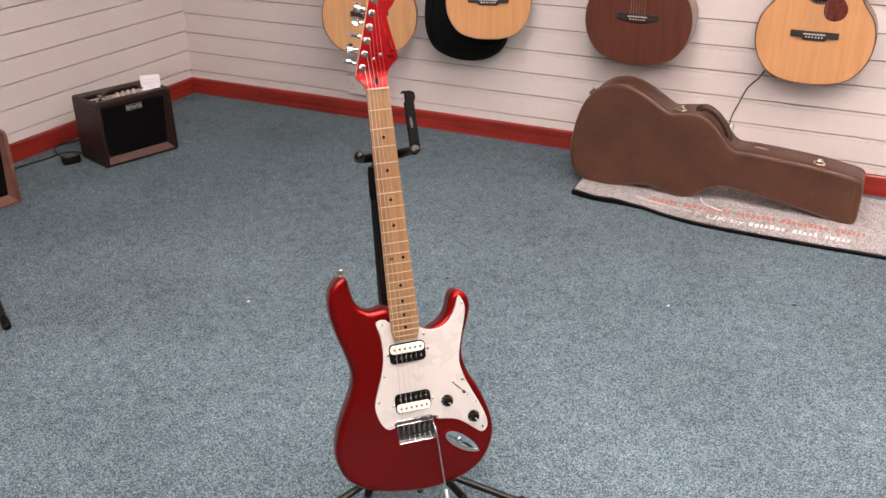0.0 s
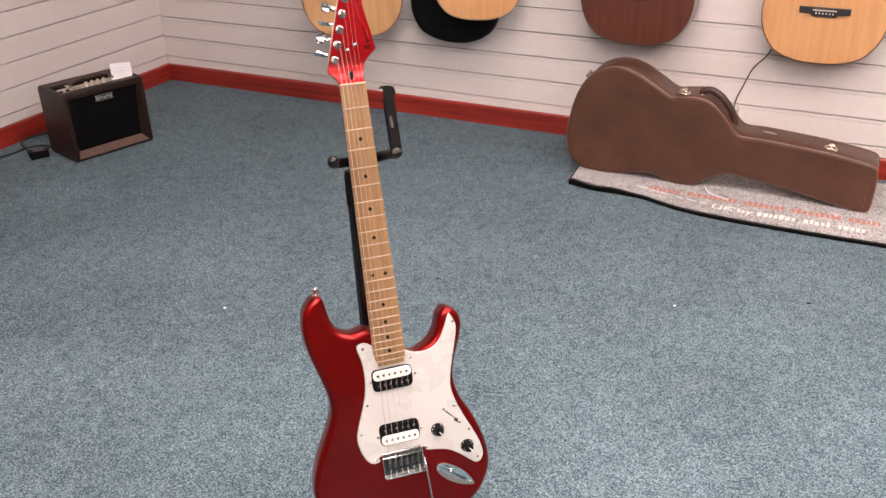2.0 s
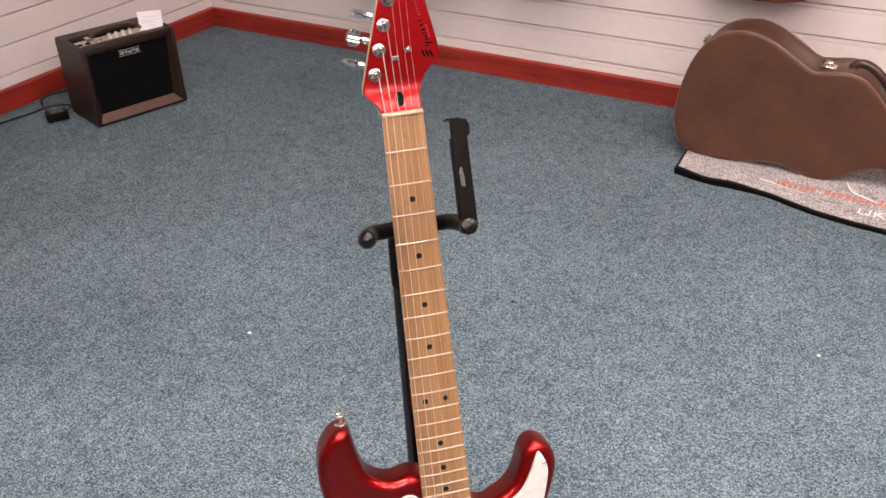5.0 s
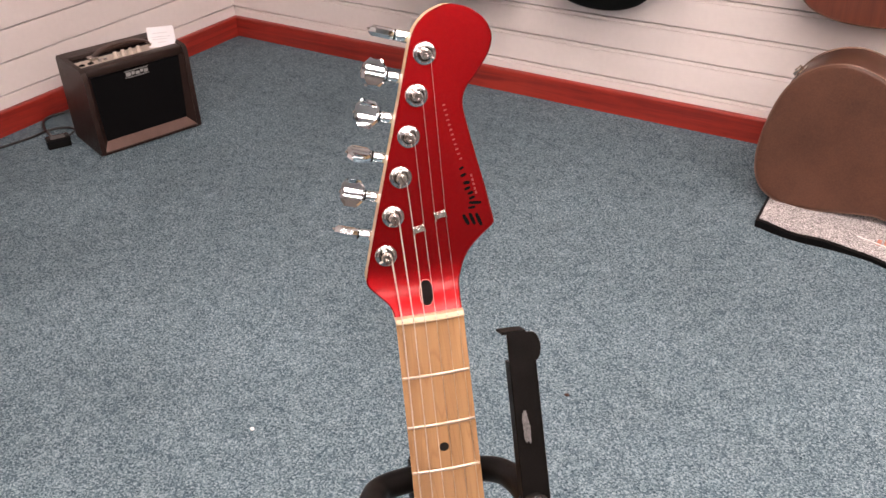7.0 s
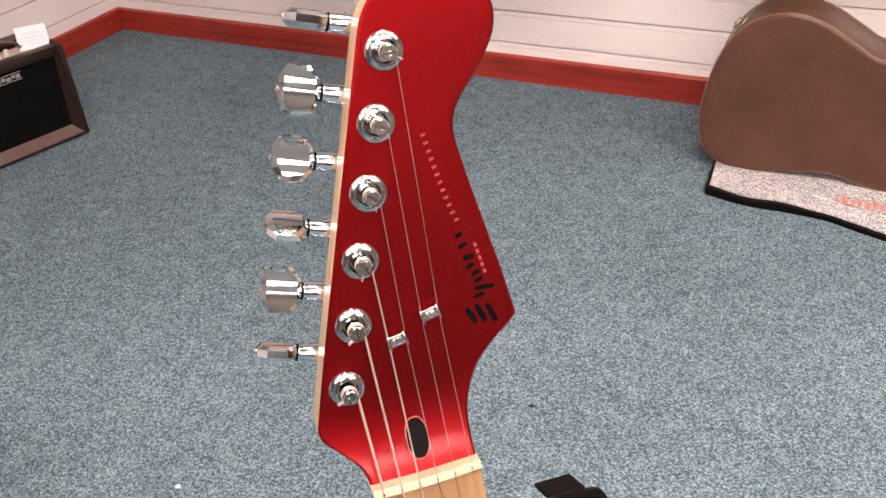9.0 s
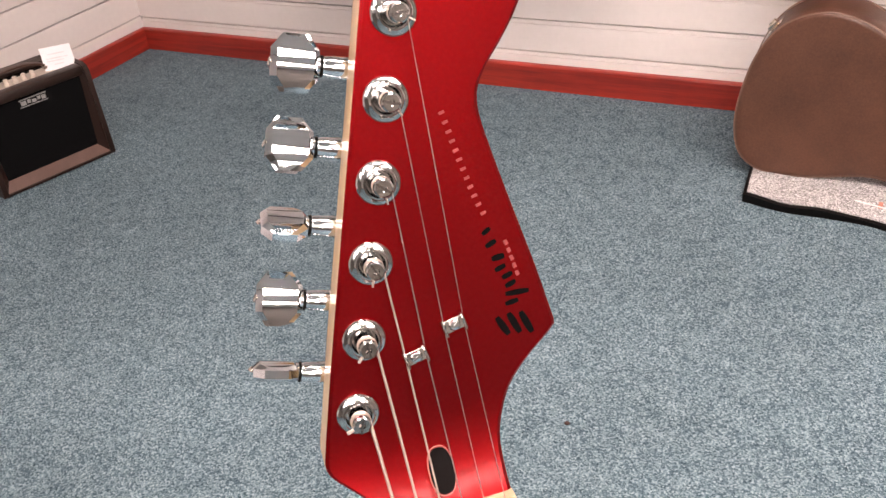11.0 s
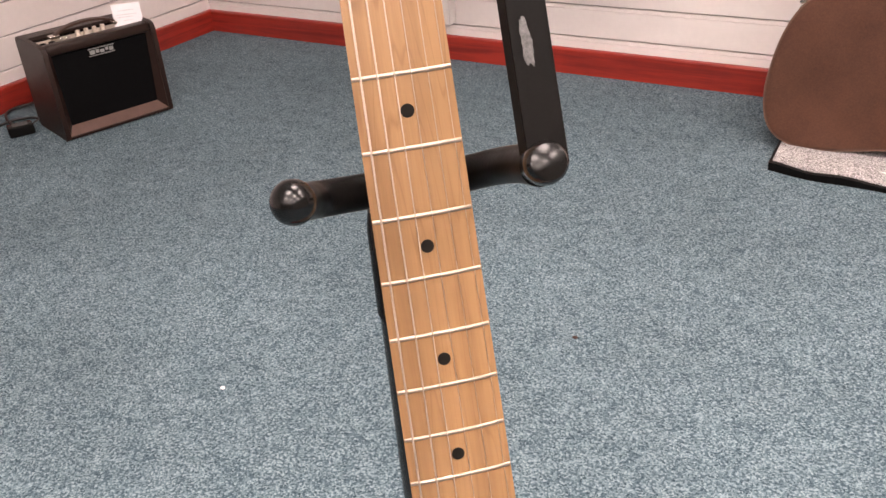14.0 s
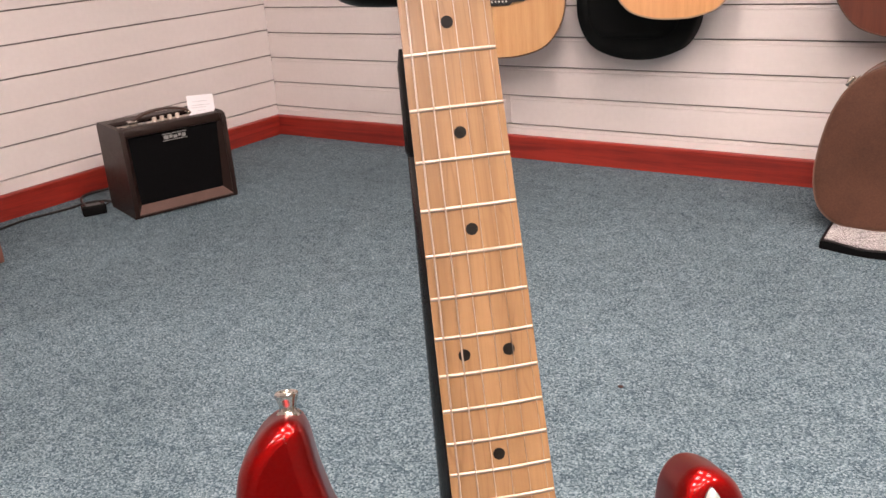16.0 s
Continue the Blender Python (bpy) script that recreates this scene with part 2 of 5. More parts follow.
M_NICKEL = material("nickel", (0.62, 0.58, 0.53), 0.22, 1.0, vary=0.08, scale=200)
M_STRING = material("steel_string", (0.47, 0.385, 0.33), 0.45, 0.75, vary=0.05, scale=300, fine=3000)
M_STRING_PLAIN = material("plain_steel_string", (0.42, 0.36, 0.33), 0.34, 1.0, vary=0.05, scale=300, fine=3000)
M_FRET = material("fret_wire", (0.44, 0.36, 0.29), 0.42, 1.0, vary=0.05, scale=300)
M_INLAY = material("black_inlay", (0.008, 0.007, 0.006), 0.4, spec=0.12)
M_HOLE = material("dark_opening", (0.004, 0.003, 0.003), 0.9, spec=0.1)
M_DARK_NICKEL = material("dark_nickel", (0.22, 0.20, 0.19), 0.25, 1.0, vary=0.1, scale=200)
# bridge chrome, its base colour darkened in place of dark reflections
M_BRIDGE = material("dark_worn_chrome", (0.13, 0.12, 0.115), 0.22, 1.0, vary=0.2, scale=200)
M_RUBBER = material("black_foam_rubber", (0.0032, 0.0029, 0.0028), 0.40, vary=0.25, scale=60, spec=0.13, bump=0.1, bump_scale=900)
M_BLACK_METAL = material("black_painted_steel", (0.0055, 0.005, 0.005), 0.20, vary=0.2, scale=20, rough_vary=0.03, spec=0.45)
M_GATE = material("black_gate_paint", (0.0030, 0.0025, 0.0023), 0.42, vary=0.35, scale=60, fine=900, spec=0.05, bump=0.03, bump_scale=900)
M_WORN = material("worn_grey_sticker", (0.075, 0.072, 0.072), 0.6, vary=0.3, scale=330, fine=1500, dark=(0.008, 0.008, 0.008))
M_LOGO = material("black_decal", (0.003, 0.0025, 0.0025), 0.6, spec=0.02)
M_PALE = material("pale_pink_decal", (0.27, 0.036, 0.036), 0.4)
M_RIM = material("bare_rim", (0.42, 0.13, 0.11), 0.4)
M_TOLEX = material("brown_vinyl", (0.021, 0.0108, 0.0082), 0.40, spec=0.3, vary=0.15, scale=25, fine=500, bump=0.25, bump_scale=900)
# the cabinet's brown vinyl again, lightened to paint in the sill's highlight
M_TOLEX_SILL = material("light_brown_vinyl", (0.118, 0.070, 0.058), 0.45, spec=0.35, vary=0.12, scale=25, fine=500, bump=0.2, bump_scale=900)
M_TOLEX_RED = material("tan_brown_vinyl", (0.16, 0.07, 0.05), 0.42, vary=0.15, scale=25, fine=500, bump=0.2, bump_scale=900)
M_GRILLE = material("black_grille_cloth", (0.003, 0.003, 0.0035), 0.9, spec=0.1, vary=0.5, scale=300, fine=900, bump=0.4, bump_scale=1200)
M_PANEL = material("cream_control_panel", (0.55, 0.47, 0.4), 0.4, vary=0.1, scale=120)
M_SILVER = material("silver_print", (0.36, 0.35, 0.34), 0.35, 0.2, vary=0.25, scale=300)
M_PAPER = material("white_card", (0.85, 0.83, 0.86), 0.7, vary=0.02)
M_INK = material("grey_print", (0.70, 0.70, 0.73), 0.7)
M_CASE = material("brown_case_vinyl", (0.094, 0.0425, 0.0275), 0.31, spec=0.28, vary=0.22, scale=7, fine=260, bump=0.10, bump_scale=420, rough_vary=0.05)
M_BRASS = material("brass_hardware", (0.86, 0.76, 0.65), 0.22, 1.0, vary=0.05, scale=200)
M_CASE_TRIM = material("brown_case_piping", (0.17, 0.095, 0.068), 0.35, vary=0.15)
M_LEATHER = material("dark_brown_leather", (0.052, 0.024, 0.017), 0.4, vary=0.2, bump=0.2)
M_SPRUCE = wood_material("honey_spruce", (0.66, 0.345, 0.150), (0.57, 0.28, 0.112), "Y", 16, 0.3, 0.35, 0.3, 0.01, 0.1)
M_SPRUCE_PALE = wood_material("pale_spruce", (0.63, 0.36, 0.165), (0.54, 0.28, 0.115), "Y", 16, 0.3, 0.3, 0.3, 0.01, 0.1)
M_MAHOGANY = wood_material("dark_mahogany", (0.115, 0.030, 0.015), (0.072, 0.018, 0.010), "Y", 16, 0.4, 0.1, 0.3, 0.01, 0.2)
M_SIDE = wood_material("mahogany_side", (0.24, 0.12, 0.07), (0.15, 0.07, 0.04), "X", 22, 0.3, 0.4, 0.3, 0.01, 0.2)
M_BINDING = material("dark_binding", (0.10, 0.05, 0.03), 0.35)
M_BINDING_PALE = material("pale_binding", (0.36, 0.24, 0.16), 0.35)
M_EBONY = material("ebony", (0.03, 0.024, 0.022), 0.4, vary=0.3, scale=150)
M_TORTOISE = material("tortoise_pickguard", (0.13, 0.022, 0.012), 0.2, vary=0.4, scale=60, coat=0.4)
M_NYLON = material("black_nylon", (0.006, 0.007, 0.007), 0.75, spec=0.1, vary=0.3, scale=14, fine=900, bump=0.35, bump_scale=900)
M_CABLE = material("black_cable", (0.012, 0.012, 0.012), 0.45)
M_SOCKET = material("white_socket_plastic", (0.70, 0.65, 0.63), 0.3, vary=0.02)
M_ORANGE = material("orange_mat_print", (0.56, 0.22, 0.16), 0.9, vary=0.25, scale=120, fine=500)
M_WHITE_PRINT = material("white_mat_print", (0.85, 0.82, 0.8), 0.9, vary=0.2, scale=120, fine=500)
M_PANEL_FRAME = material("white_lamp_frame", (0.8, 0.8, 0.8), 0.4, vary=0.02)
M_LAMP = emission_material("lamp_diffuser", PANEL_COLOUR, PANEL_LIGHT)
M_LINT = material("white_lint", (0.8, 0.8, 0.8), 0.9)
M_CRUMB = material("dark_crumb", (0.04, 0.02, 0.016), 0.9)


# ---------------------------------------------------------------- mesh helpers
def mesh_object(name, bm, mat, smooth=None, bevel=0.0):
    if bevel:
        bmesh.ops.bevel(bm, geom=[e for e in bm.edges if len(e.link_faces) == 2 and e.calc_face_angle(0) > 0.5],
                        offset=bevel, segments=2, profile=0.5, affect="EDGES")
    bmesh.ops.recalc_face_normals(bm, faces=bm.faces[:])
    if smooth is not None:
        for f in bm.faces:
            f.smooth = len(f.verts) <= 4
        for e in bm.edges:
            if len(e.link_faces) == 2 and e.calc_face_angle(0) > radians(smooth):
                e.smooth = False
    me = bpy.data.meshes.new(name)
    bm.to_mesh(me)
    bm.free()
    me.materials.append(mat)
    return new(name, me)


def part(name, bm, mat, parent, label="", smooth=35, bevel=0.0, m=None):
    ob = mesh_object(name, bm, mat, smooth, bevel)
    ob.parent = parent
    if m is not None:
        ob.matrix_basis = m
    if label:
        tagged(ob, label)
    return ob


def again(ob, m):
    """Another piece on the same mesh, under the same parent."""
    o = new(ob.name.split(".")[0], ob.data)
    o.parent = ob.parent
    o.matrix_basis = m
    return o


def thing(name, m, label, category, group=""):
    ob = new(name)
    ob.empty_display_size = 0.1
    ob.matrix_basis = m
    return tagged(ob, label, category, group)


def structure(name, bm, mat, label, smooth=None, bevel=0.0):
    return tagged(mesh_object(name, bm, mat, smooth, bevel), label, name.split("_")[0], kind="structure")


def box(x0, y0, z0, x1, y1, z1, bm=None):
    bm = bm or bmesh.new()
    c = Matrix.Translation(((x0 + x1) / 2, (y0 + y1) / 2, (z0 + z1) / 2))
    bmesh.ops.create_cube(bm, size=1, matrix=c @ Matrix.Diagonal((abs(x1 - x0), abs(y1 - y0), abs(z1 - z0), 1)))
    return bm


def spline(pts, per=6, closed=True):
    """A smooth curve through control points (Catmull-Rom)."""
    p = [Vector(q) for q in pts]
    n = len(p)
    out = []
    for i in range(n if closed else n - 1):
        if closed:
            a, b, c, d = p[i - 1], p[i], p[(i + 1) % n], p[(i + 2) % n]
        else:
            a, b, c, d = p[max(i - 1, 0)], p[i], p[i + 1], p[min(i + 2, n - 1)]
        for k in range(per):
            t = k / per
            out.append(0.5 * (2 * b + (c - a) * t + (2 * a - 5 * b + 4 * c - d) * t * t + (3 * b - a - 3 * c + d) * t ** 3))
    if not closed:
        out.append(p[-1])
    return out


def inset(loop, d):
    """A closed flat loop moved inwards by d."""
    n = len(loop)
    area = sum(loop[i - 1].x * loop[i].y - loop[i].x * loop[i - 1].y for i in range(n))
    s = 1 if area > 0 else -1
    out = []
    for i in range(n):
        t = (loop[(i + 1) % n] - loop[i - 1]).normalized()
        out.append(Vector((loop[i].x - s * t.y * d, loop[i].y + s * t.x * d)))
    return out


def slab(loop, layers, bm=None, caps=(True, True)):
    """A solid from a flat outline: layers of (inset, height) from one face to the other."""
    bm = bm or bmesh.new()
    rings = []
    for d, z in layers:
        pts = inset(loop, d) if d else loop
        rings.append([bm.verts.new((q.x, q.y, z)) for q in pts])
    n = len(loop)
    for a, b in zip(rings, rings[1:]):
        for i in range(n):
            bm.faces.new((a[i - 1], a[i], b[i], b[i - 1]))
    if caps[0]:
        bm.faces.new(rings[0])
    if caps[1]:
        bm.faces.new(rings[-1])
    return bm


def rounded(top, bottom, r, steps=4):
    """Layers of a slab with rounded rims."""
    up = [(r * (1 - math.sin(math.pi / 2 * k / steps)), top - r * (1 - math.cos(math.pi / 2 * k / steps))) for k in range(steps + 1)]
    down = [(d, bottom + (top - z)) for d, z in reversed(up)]
    return up + down


def tube(path, r, seg=12, bm=None, caps=True):
    """A round tube along points; r is a radius or one radius a point."""
    bm = bm or bmesh.new()
    p = [Vector(q) for q in path]
    rad = r if isinstance(r, (list, tuple)) else [r] * len(p)
    t0 = (p[1] - p[0]).normalized()
    side = t0.orthogonal().normalized()
    rings = []
    for i, q in enumerate(p):
        t = (p[min(i + 1, len(p) - 1)] - p[max(i - 1, 0)]).normalized()
        side = (side - t * side.dot(t)).normalized()
        up = t.cross(side)
        rings.append([bm.verts.new(q + rad[i] * (side * math.cos(2 * math.pi * k / seg) + up * math.sin(2 * math.pi * k / seg))) for k in range(seg)])
    for a, b in zip(rings, rings[1:]):
        for k in range(seg):
            bm.faces.new((a[k - 1], a[k], b[k], b[k - 1]))
    if caps:
        bm.faces.new(rings[0])
        bm.faces.new(rings[-1])
    return bm


def lathe(profile, seg=24, bm=None, m=None):
    """A turned solid about z from (radius, height) pairs."""
    bm = bm or bmesh.new()
    m = m or Matrix()
    rings = []
    for r, z in profile:
        if r < 1e-6:
            rings.append([bm.verts.new(m @ Vector((0, 0, z)))])
        else:
            rings.append([bm.verts.new(m @ Vector((r * math.cos(2 * math.pi * k / seg), r * math.sin(2 * math.pi * k / seg), z))) for k in range(seg)])
    for a, b in zip(rings, rings[1:]):
        for k in range(seg):
            if len(a) == 1 and len(b) > 1:
                bm.faces.new((a[0], b[k], b[k - 1]))
            elif len(b) == 1 and len(a) > 1:
                bm.faces.new((a[k - 1], a[k], b[0]))
            elif len(a) > 1:
                bm.faces.new((a[k - 1], a[k], b[k], b[k - 1]))
    if len(rings[0]) > 1:
        bm.faces.new(rings[0])
    if len(rings[-1]) > 1:
        bm.faces.new(rings[-1])
    return bm


def ball(r, seg=20):
    n = seg // 2
    return lathe([(r * math.sin(math.pi * k / n) if 0 < k < n else 0, -r * math.cos(math.pi * k / n)) for k in range(n + 1)], seg)


def stadium(w, h, r, per=5):
    """A rounded rectangle as a closed loop."""
    out = []
    for cx, cy, a in ((w / 2 - r, h / 2 - r, 0), (-w / 2 + r, h / 2 - r, 90), (-w / 2 + r, -h / 2 + r, 180), (w / 2 - r, -h / 2 + r, 270)):
        for k in range(per + 1):
            t = radians(a + 90 * k / per)
            out.append(Vector((cx + r * math.cos(t), cy + r * math.sin(t))))
    return out


def moved(loop, x, y, turn=0.0):
    c, s = math.cos(radians(turn)), math.sin(radians(turn))
    return [Vector((x + c * q.x - s * q.y, y + s * q.x + c * q.y)) for q in loop]


def between(a, b):
    """A frame with its z axis from a to b, at a."""
    d = Vector(b) - Vector(a)
    return Matrix.Translation(a) @ d.to_track_quat("Z", "Y").to_matrix().to_4x4()


# ---------------------------------------------------------------- the room
structure("floor", box(XL - 0.1, YF - 0.1, -0.08, XR + 0.1, YB + 0.1, 0), M_CARPET, "mottled blue-grey short-pile shop carpet")
structure("ceiling", box(XL - 0.1, YF - 0.1, ZC, XR + 0.1, YB + 0.1, ZC + 0.1), M_PLAIN, "plain white ceiling with flat light panels")
WALL_N = structure("wall_north", box(XL, YB + 0.012, 0, XR, YB + 0.1, ZC), M_GROOVE_SHADE, "white slatted display wall with hung guitars")
WALL_W = structure("wall_west", box(XL - 0.1, YF, 0, XL - 0.012, YB + 0.1, ZC), M_GROOVE_SHADE, "white slatted display wall behind the amplifiers")
# two walls added out of view; their dark colour dims reflections and bounce
structure("wall_east", box(XR, YF, 0, XR + 0.1, YB + 0.1, ZC), M_UNSEEN_WALL, "unseen wall, toned dark to dim reflections")
structure("wall_south", box(XL - 0.1, YF - 0.1, 0, XR + 0.1, YF, ZC), M_UNSEEN_WALL, "unseen wall, toned dark to dim reflections")


def slat_mesh(length, z0, z1, step=0.0):
    """One board of the slat wall, lying along x, with eased lips and a rebate at the back."""
    prof = [(0.0118, z0), (0.0012, z0), (0, z0 + 0.0015), (0, z1 - 0.0015), (0.0012, z1), (0.0118, z1)]
    if step:
        prof[3:5] = [(0, z1 - 0.0118), (0.0034, z1 - 0.0112), (0.0034, z1 - 0.0094), (step, z1 - 0.0088), (step, z1 - 0.001), (step + 0.001, z1)]
    bm = bmesh.new()
    a = [bm.verts.new((0, y, z)) for y, z in prof]
    b = [bm.verts.new((length, y, z)) for y, z in prof]
    n = len(prof)
    for i in range(n):
        bm.faces.new((a[i - 1], a[i], b[i], b[i - 1]))
    bm.faces.new(a)
    bm.faces.new(b)
    return bm


GAP = 0.0046
for wall, length, low, pitch, place in ((WALL_N, XR - XL, GROOVE - 0.003, PITCH, Matrix.Translation((XL, YB, 0))),
                                        (WALL_W, YB - YF, GROOVE + 0.002, 0.1005, Matrix.Translation((XL, YF, 0)) @ pose(0, 0, 0, 0, 0, 90))):
    step = 0.0016 if wall is WALL_N else 0.0
    part("slat", slat_mesh(length, 0.06, low - GAP / 2, step), M_WALL, wall, smooth=None, m=place)
    one = part("slat", slat_mesh(length, 0, pitch - GAP, step), M_WALL, wall, smooth=None, m=place @ pose(0, 0, low + GAP / 2))
    for k in range(1, 24):
        again(one, place @ pose(0, 0, low + GAP / 2 + pitch * k))


def board_mesh(length):
    """Skirting board along x with an eased top edge."""
    prof = [(0, 0), (0, 0.074), (0.003, 0.079), (0.0148, 0.08), (0.0148, 0)]
    bm = bmesh.new()
    a = [bm.verts.new((0, y, z)) for y, z in prof]
    b = [bm.verts.new((length, y, z)) for y, z in prof]
    for i in range(len(prof)):
        bm.faces.new((a[i - 1], a[i], b[i], b[i - 1]))
    bm.faces.new(a)
    bm.faces.new(b)
    return bm


ob = structure("baseboard_north", board_mesh(XR - XL - 0.015), M_RED_WOOD, "red-stained wooden skirting board along the slatted wall")
ob.location = (XL + 0.015, YB - 0.015, 0)
bm = board_mesh(YB - YF)
bmesh.ops.rotate(bm, verts=bm.verts, matrix=Matrix.Rotation(radians(90), 3, "Z"))
ob = structure("baseboard_west", bm, M_RED_WOOD_Y, "red-stained wooden skirting board along the slatted wall")
ob.location = (XL + 0.015, YF, 0)


def ceiling_light(x, y, w, d):
    t = thing("ceiling_light", pose(x, y, ZC), "flat white ceiling light panel, lit", "light", "ceiling lights")
    bm = bmesh.new()
    for x0, y0, x1, y1 in ((-w / 2 - 0.03, -d / 2 - 0.03, w / 2 + 0.03, -d / 2), (-w / 2 - 0.03, d / 2, w / 2 + 0.03, d / 2 + 0.03),
                           (-w / 2 - 0.03, -d / 2, -w / 2, d / 2), (w / 2, -d / 2, w / 2 + 0.03, d / 2)):
        box(x0, y0, -0.03, x1, y1, 0, bm)
    part("frame", bm, M_PANEL_FRAME, t, smooth=None)
    part("diffuser", box(-w / 2, -d / 2, -0.02, w / 2, d / 2, -0.001), M_LAMP, t, smooth=None)
    return t


LIGHTS = [(x, y) for x in (0.0, 1.2, 2.4) for y in (0.6, -0.7, -2.0, -3.3)]
one = ceiling_light(*LIGHTS[0], 0.595, 0.595)
for x, y in LIGHTS[1:]:
    copy_thing(one, pose(x, y, ZC))


# ---------------------------------------------------------------- the red electric guitar
# its own frame: origin at the nut, x across to the thin strings, y up the neck, z out of the front
GUITAR = Matrix(((0.73146, -0.19896, 0.65221, -0.04822), (0.68162, 0.18662, -0.70751, 0.04485),
                 (0.01905, 0.96208, 0.27212, 0.89571), (0, 0, 0, 1)))
SCALE = 0.648
guitar = thing("electric_guitar", GUITAR, "candy-red electric guitar with maple neck, resting on a stand", "guitar")
FRONT, GUARD = -0.0115, -0.0090


def fret_at(n):
    return -SCALE * (1 - 2 ** (-n / 12))


def neck_half(y):
    return 0.021 + 0.0070 * (-y / 0.474)


BODY = [(-97, -345), (-105, -338), (-115, -340), (-125, -349), (-135, -366), (-139, -396), (-134, -435), (-121, -482), (-113, -513), (-111, -538), (-117, -563),
        (-132, -595), (-147, -627), (-158, -660), (-162, -688), (-158, -713), (-148, -736), (-130, -755), (-104, -771), (-68, -783),
        (-26, -791), (18, -794), (63, -789), (101, -777), (128, -760), (146, -737), (157, -712), (160, -690), (157, -662), (148, -630),
        (136, -599), (121, -570), (113.5, -546), (111.5, -525), (115, -502), (123, -478), (132, -453), (137, -431), (133, -412), (122, -401),
        (109, -399), (98, -409), (91, -430), (81, -448), (62, -461), (36, -464), (-24, -412), (-60, -412), (-83, -398), (-92, -372)]
loop = spline([(x / 1000, y / 1000) for x, y in BODY], 6)
part("body", slab(loop, rounded(FRONT, FRONT - 0.044, 0.011, 6)), M_CANDY, guitar, "glossy metallic red double-cutaway body", smooth=50)

GUARD_PTS = [(-54, -438), (-47, -431), (-36, -432), (-24, -440), (22, -452), (33, -459), (48, -465), (70, -465), (89, -454), (103, -431),
             (112, -410), (117, -411), (124, -431), (121.5, -452), (112.5, -486), (104.5, -518), (102, -542), (108, -569), (121, -603), (138, -641),
             (147, -671), (144, -688), (133, -694), (119, -684), (98, -666), (77, -655), (45, -648), (40, -641), (-36, -641), (-41, -650),
             (-55, -651), (-68, -635), (-75, -605), (-70, -579), (-56, -541), (-48, -506), (-48, -466)]
gl = spline([(x / 1000, y / 1000) for x, y in GUARD_PTS], 5)
guard = part("pickguard", slab(gl, [(0.0012, GUARD), (0.0006, GUARD - 0.0006), (0, GUARD - 0.0014), (0, GUARD - 0.0018)]), M_GUARD, guitar,
             "white plastic pickguard with bevelled rim", smooth=50)
part("ply_line", slab(gl, [(-0.0002, GUARD - 0.0016), (-0.0002, FRONT + 0.00005)], caps=(True, False)), M_PLY_AND_REFLECTION, guard, "dark middle ply of the rim")


def screw_mesh(r=0.0024):
    bm = lathe([(r, 0), (r, 0.0004), (r * 0.75, 0.0011), (0, 0.0013)], 12)
    box(-r * 0.55, -r * 0.12, 0.0008, r * 0.55, r * 0.12, 0.0014, bm)
    return bm


SCREWS = [(-44, -441), (-38, -503), (-50, -543), (-67, -593), (-48, -645), (36, -472), (41, -502), (40, -604), (44, -643), (113, -484),
          (119, -423), (104, -577), (84, -580), (110, -610), (126, -627), (136, -683), (-39, -605)]
sc = part("screw", screw_mesh(), M_NICKEL, guard, m=pose(SCREWS[0][0] / 1000, SCREWS[0][1] / 1000, GUARD))
for i, (x, y) in enumerate(SCREWS[1:]):
    again(sc, pose(x / 1000, y / 1000, GUARD, 0, 0, 40 * i))


def pickup(y, white_up):
    base = part("pickup", slab(moved(stadium(0.0715, 0.0400, 0.009), 0, y), [(0, GUARD - 0.004), (0, GUARD + 0.0014), (0.0006, GUARD + 0.002)]), M_BLACK, guitar,
                "open black and white twin-coil pickup")
    for k, white in ((1, white_up), (-1, not white_up)):
        lp = moved(stadium(0.0675, 0.0178, 0.0075), 0, y + k * 0.0092)
        part("coil", slab(lp, rounded(GUARD + 0.0052, GUARD - 0.001, 0.0013, 3)), M_CREAM if white else M_BLACK, base,
             "cream plastic coil" if white else "black plastic coil")
        pole = lathe([(0.0024, 0), (0.0024, 0.0008), (0.0016, 0.0015), (0, 0.0016)], 12)
        first = part("pole_piece", pole, M_DARK_NICKEL, base, m=pose(-0.0255, y + k * 0.0092, GUARD + 0.0050))
        for s in range(1, 6):
            again(first, pose(-0.0255 + 0.0102 * s, y + k * 0.0092, GUARD + 0.0050))


pickup(-0.502, True)
pickup(-0.603, False)

# neck: one piece of maple with a cambered playing face
NECK_END = -0.4745


def neck_mesh():
    bm = bmesh.new()
    rows = []
    for i in range(41):
        y = 0.0 + NECK_END * i / 40
        w = neck_half(y)
        if i >= 38:
            w -= (0.0, 0.002, 0.006)[i - 38]
        deep = 0.0205 + 0.004 * (-y / 0.474)
        ring = []
        for k in range(9):
            u = -1 + k / 4
            ring.append((u * w, -0.0011 * u * u))
        for k in range(1, 14):
            a = math.pi * k / 14
            ring.append((w * math.cos(a) * (1 if abs(math.cos(a)) < 0.97 else 0.995), -0.0055 - (deep - 0.0055) * math.sin(a) ** 0.8))
        rows.append([bm.verts.new((x, y, z)) for x, z in ring])
    n = len(rows[0])
    for a, b in zip(rows, rows[1:]):
        for k in range(n):
            bm.faces.new((a[k - 1], a[k], b[k], b[k - 1]))
    bm.faces.new(rows[0])
    bm.faces.new(rows[-1])
    return bm


neck = part("neck", neck_mesh(), M_MAPLE, guitar, "amber-tinted maple neck and fingerboard", smooth=45)


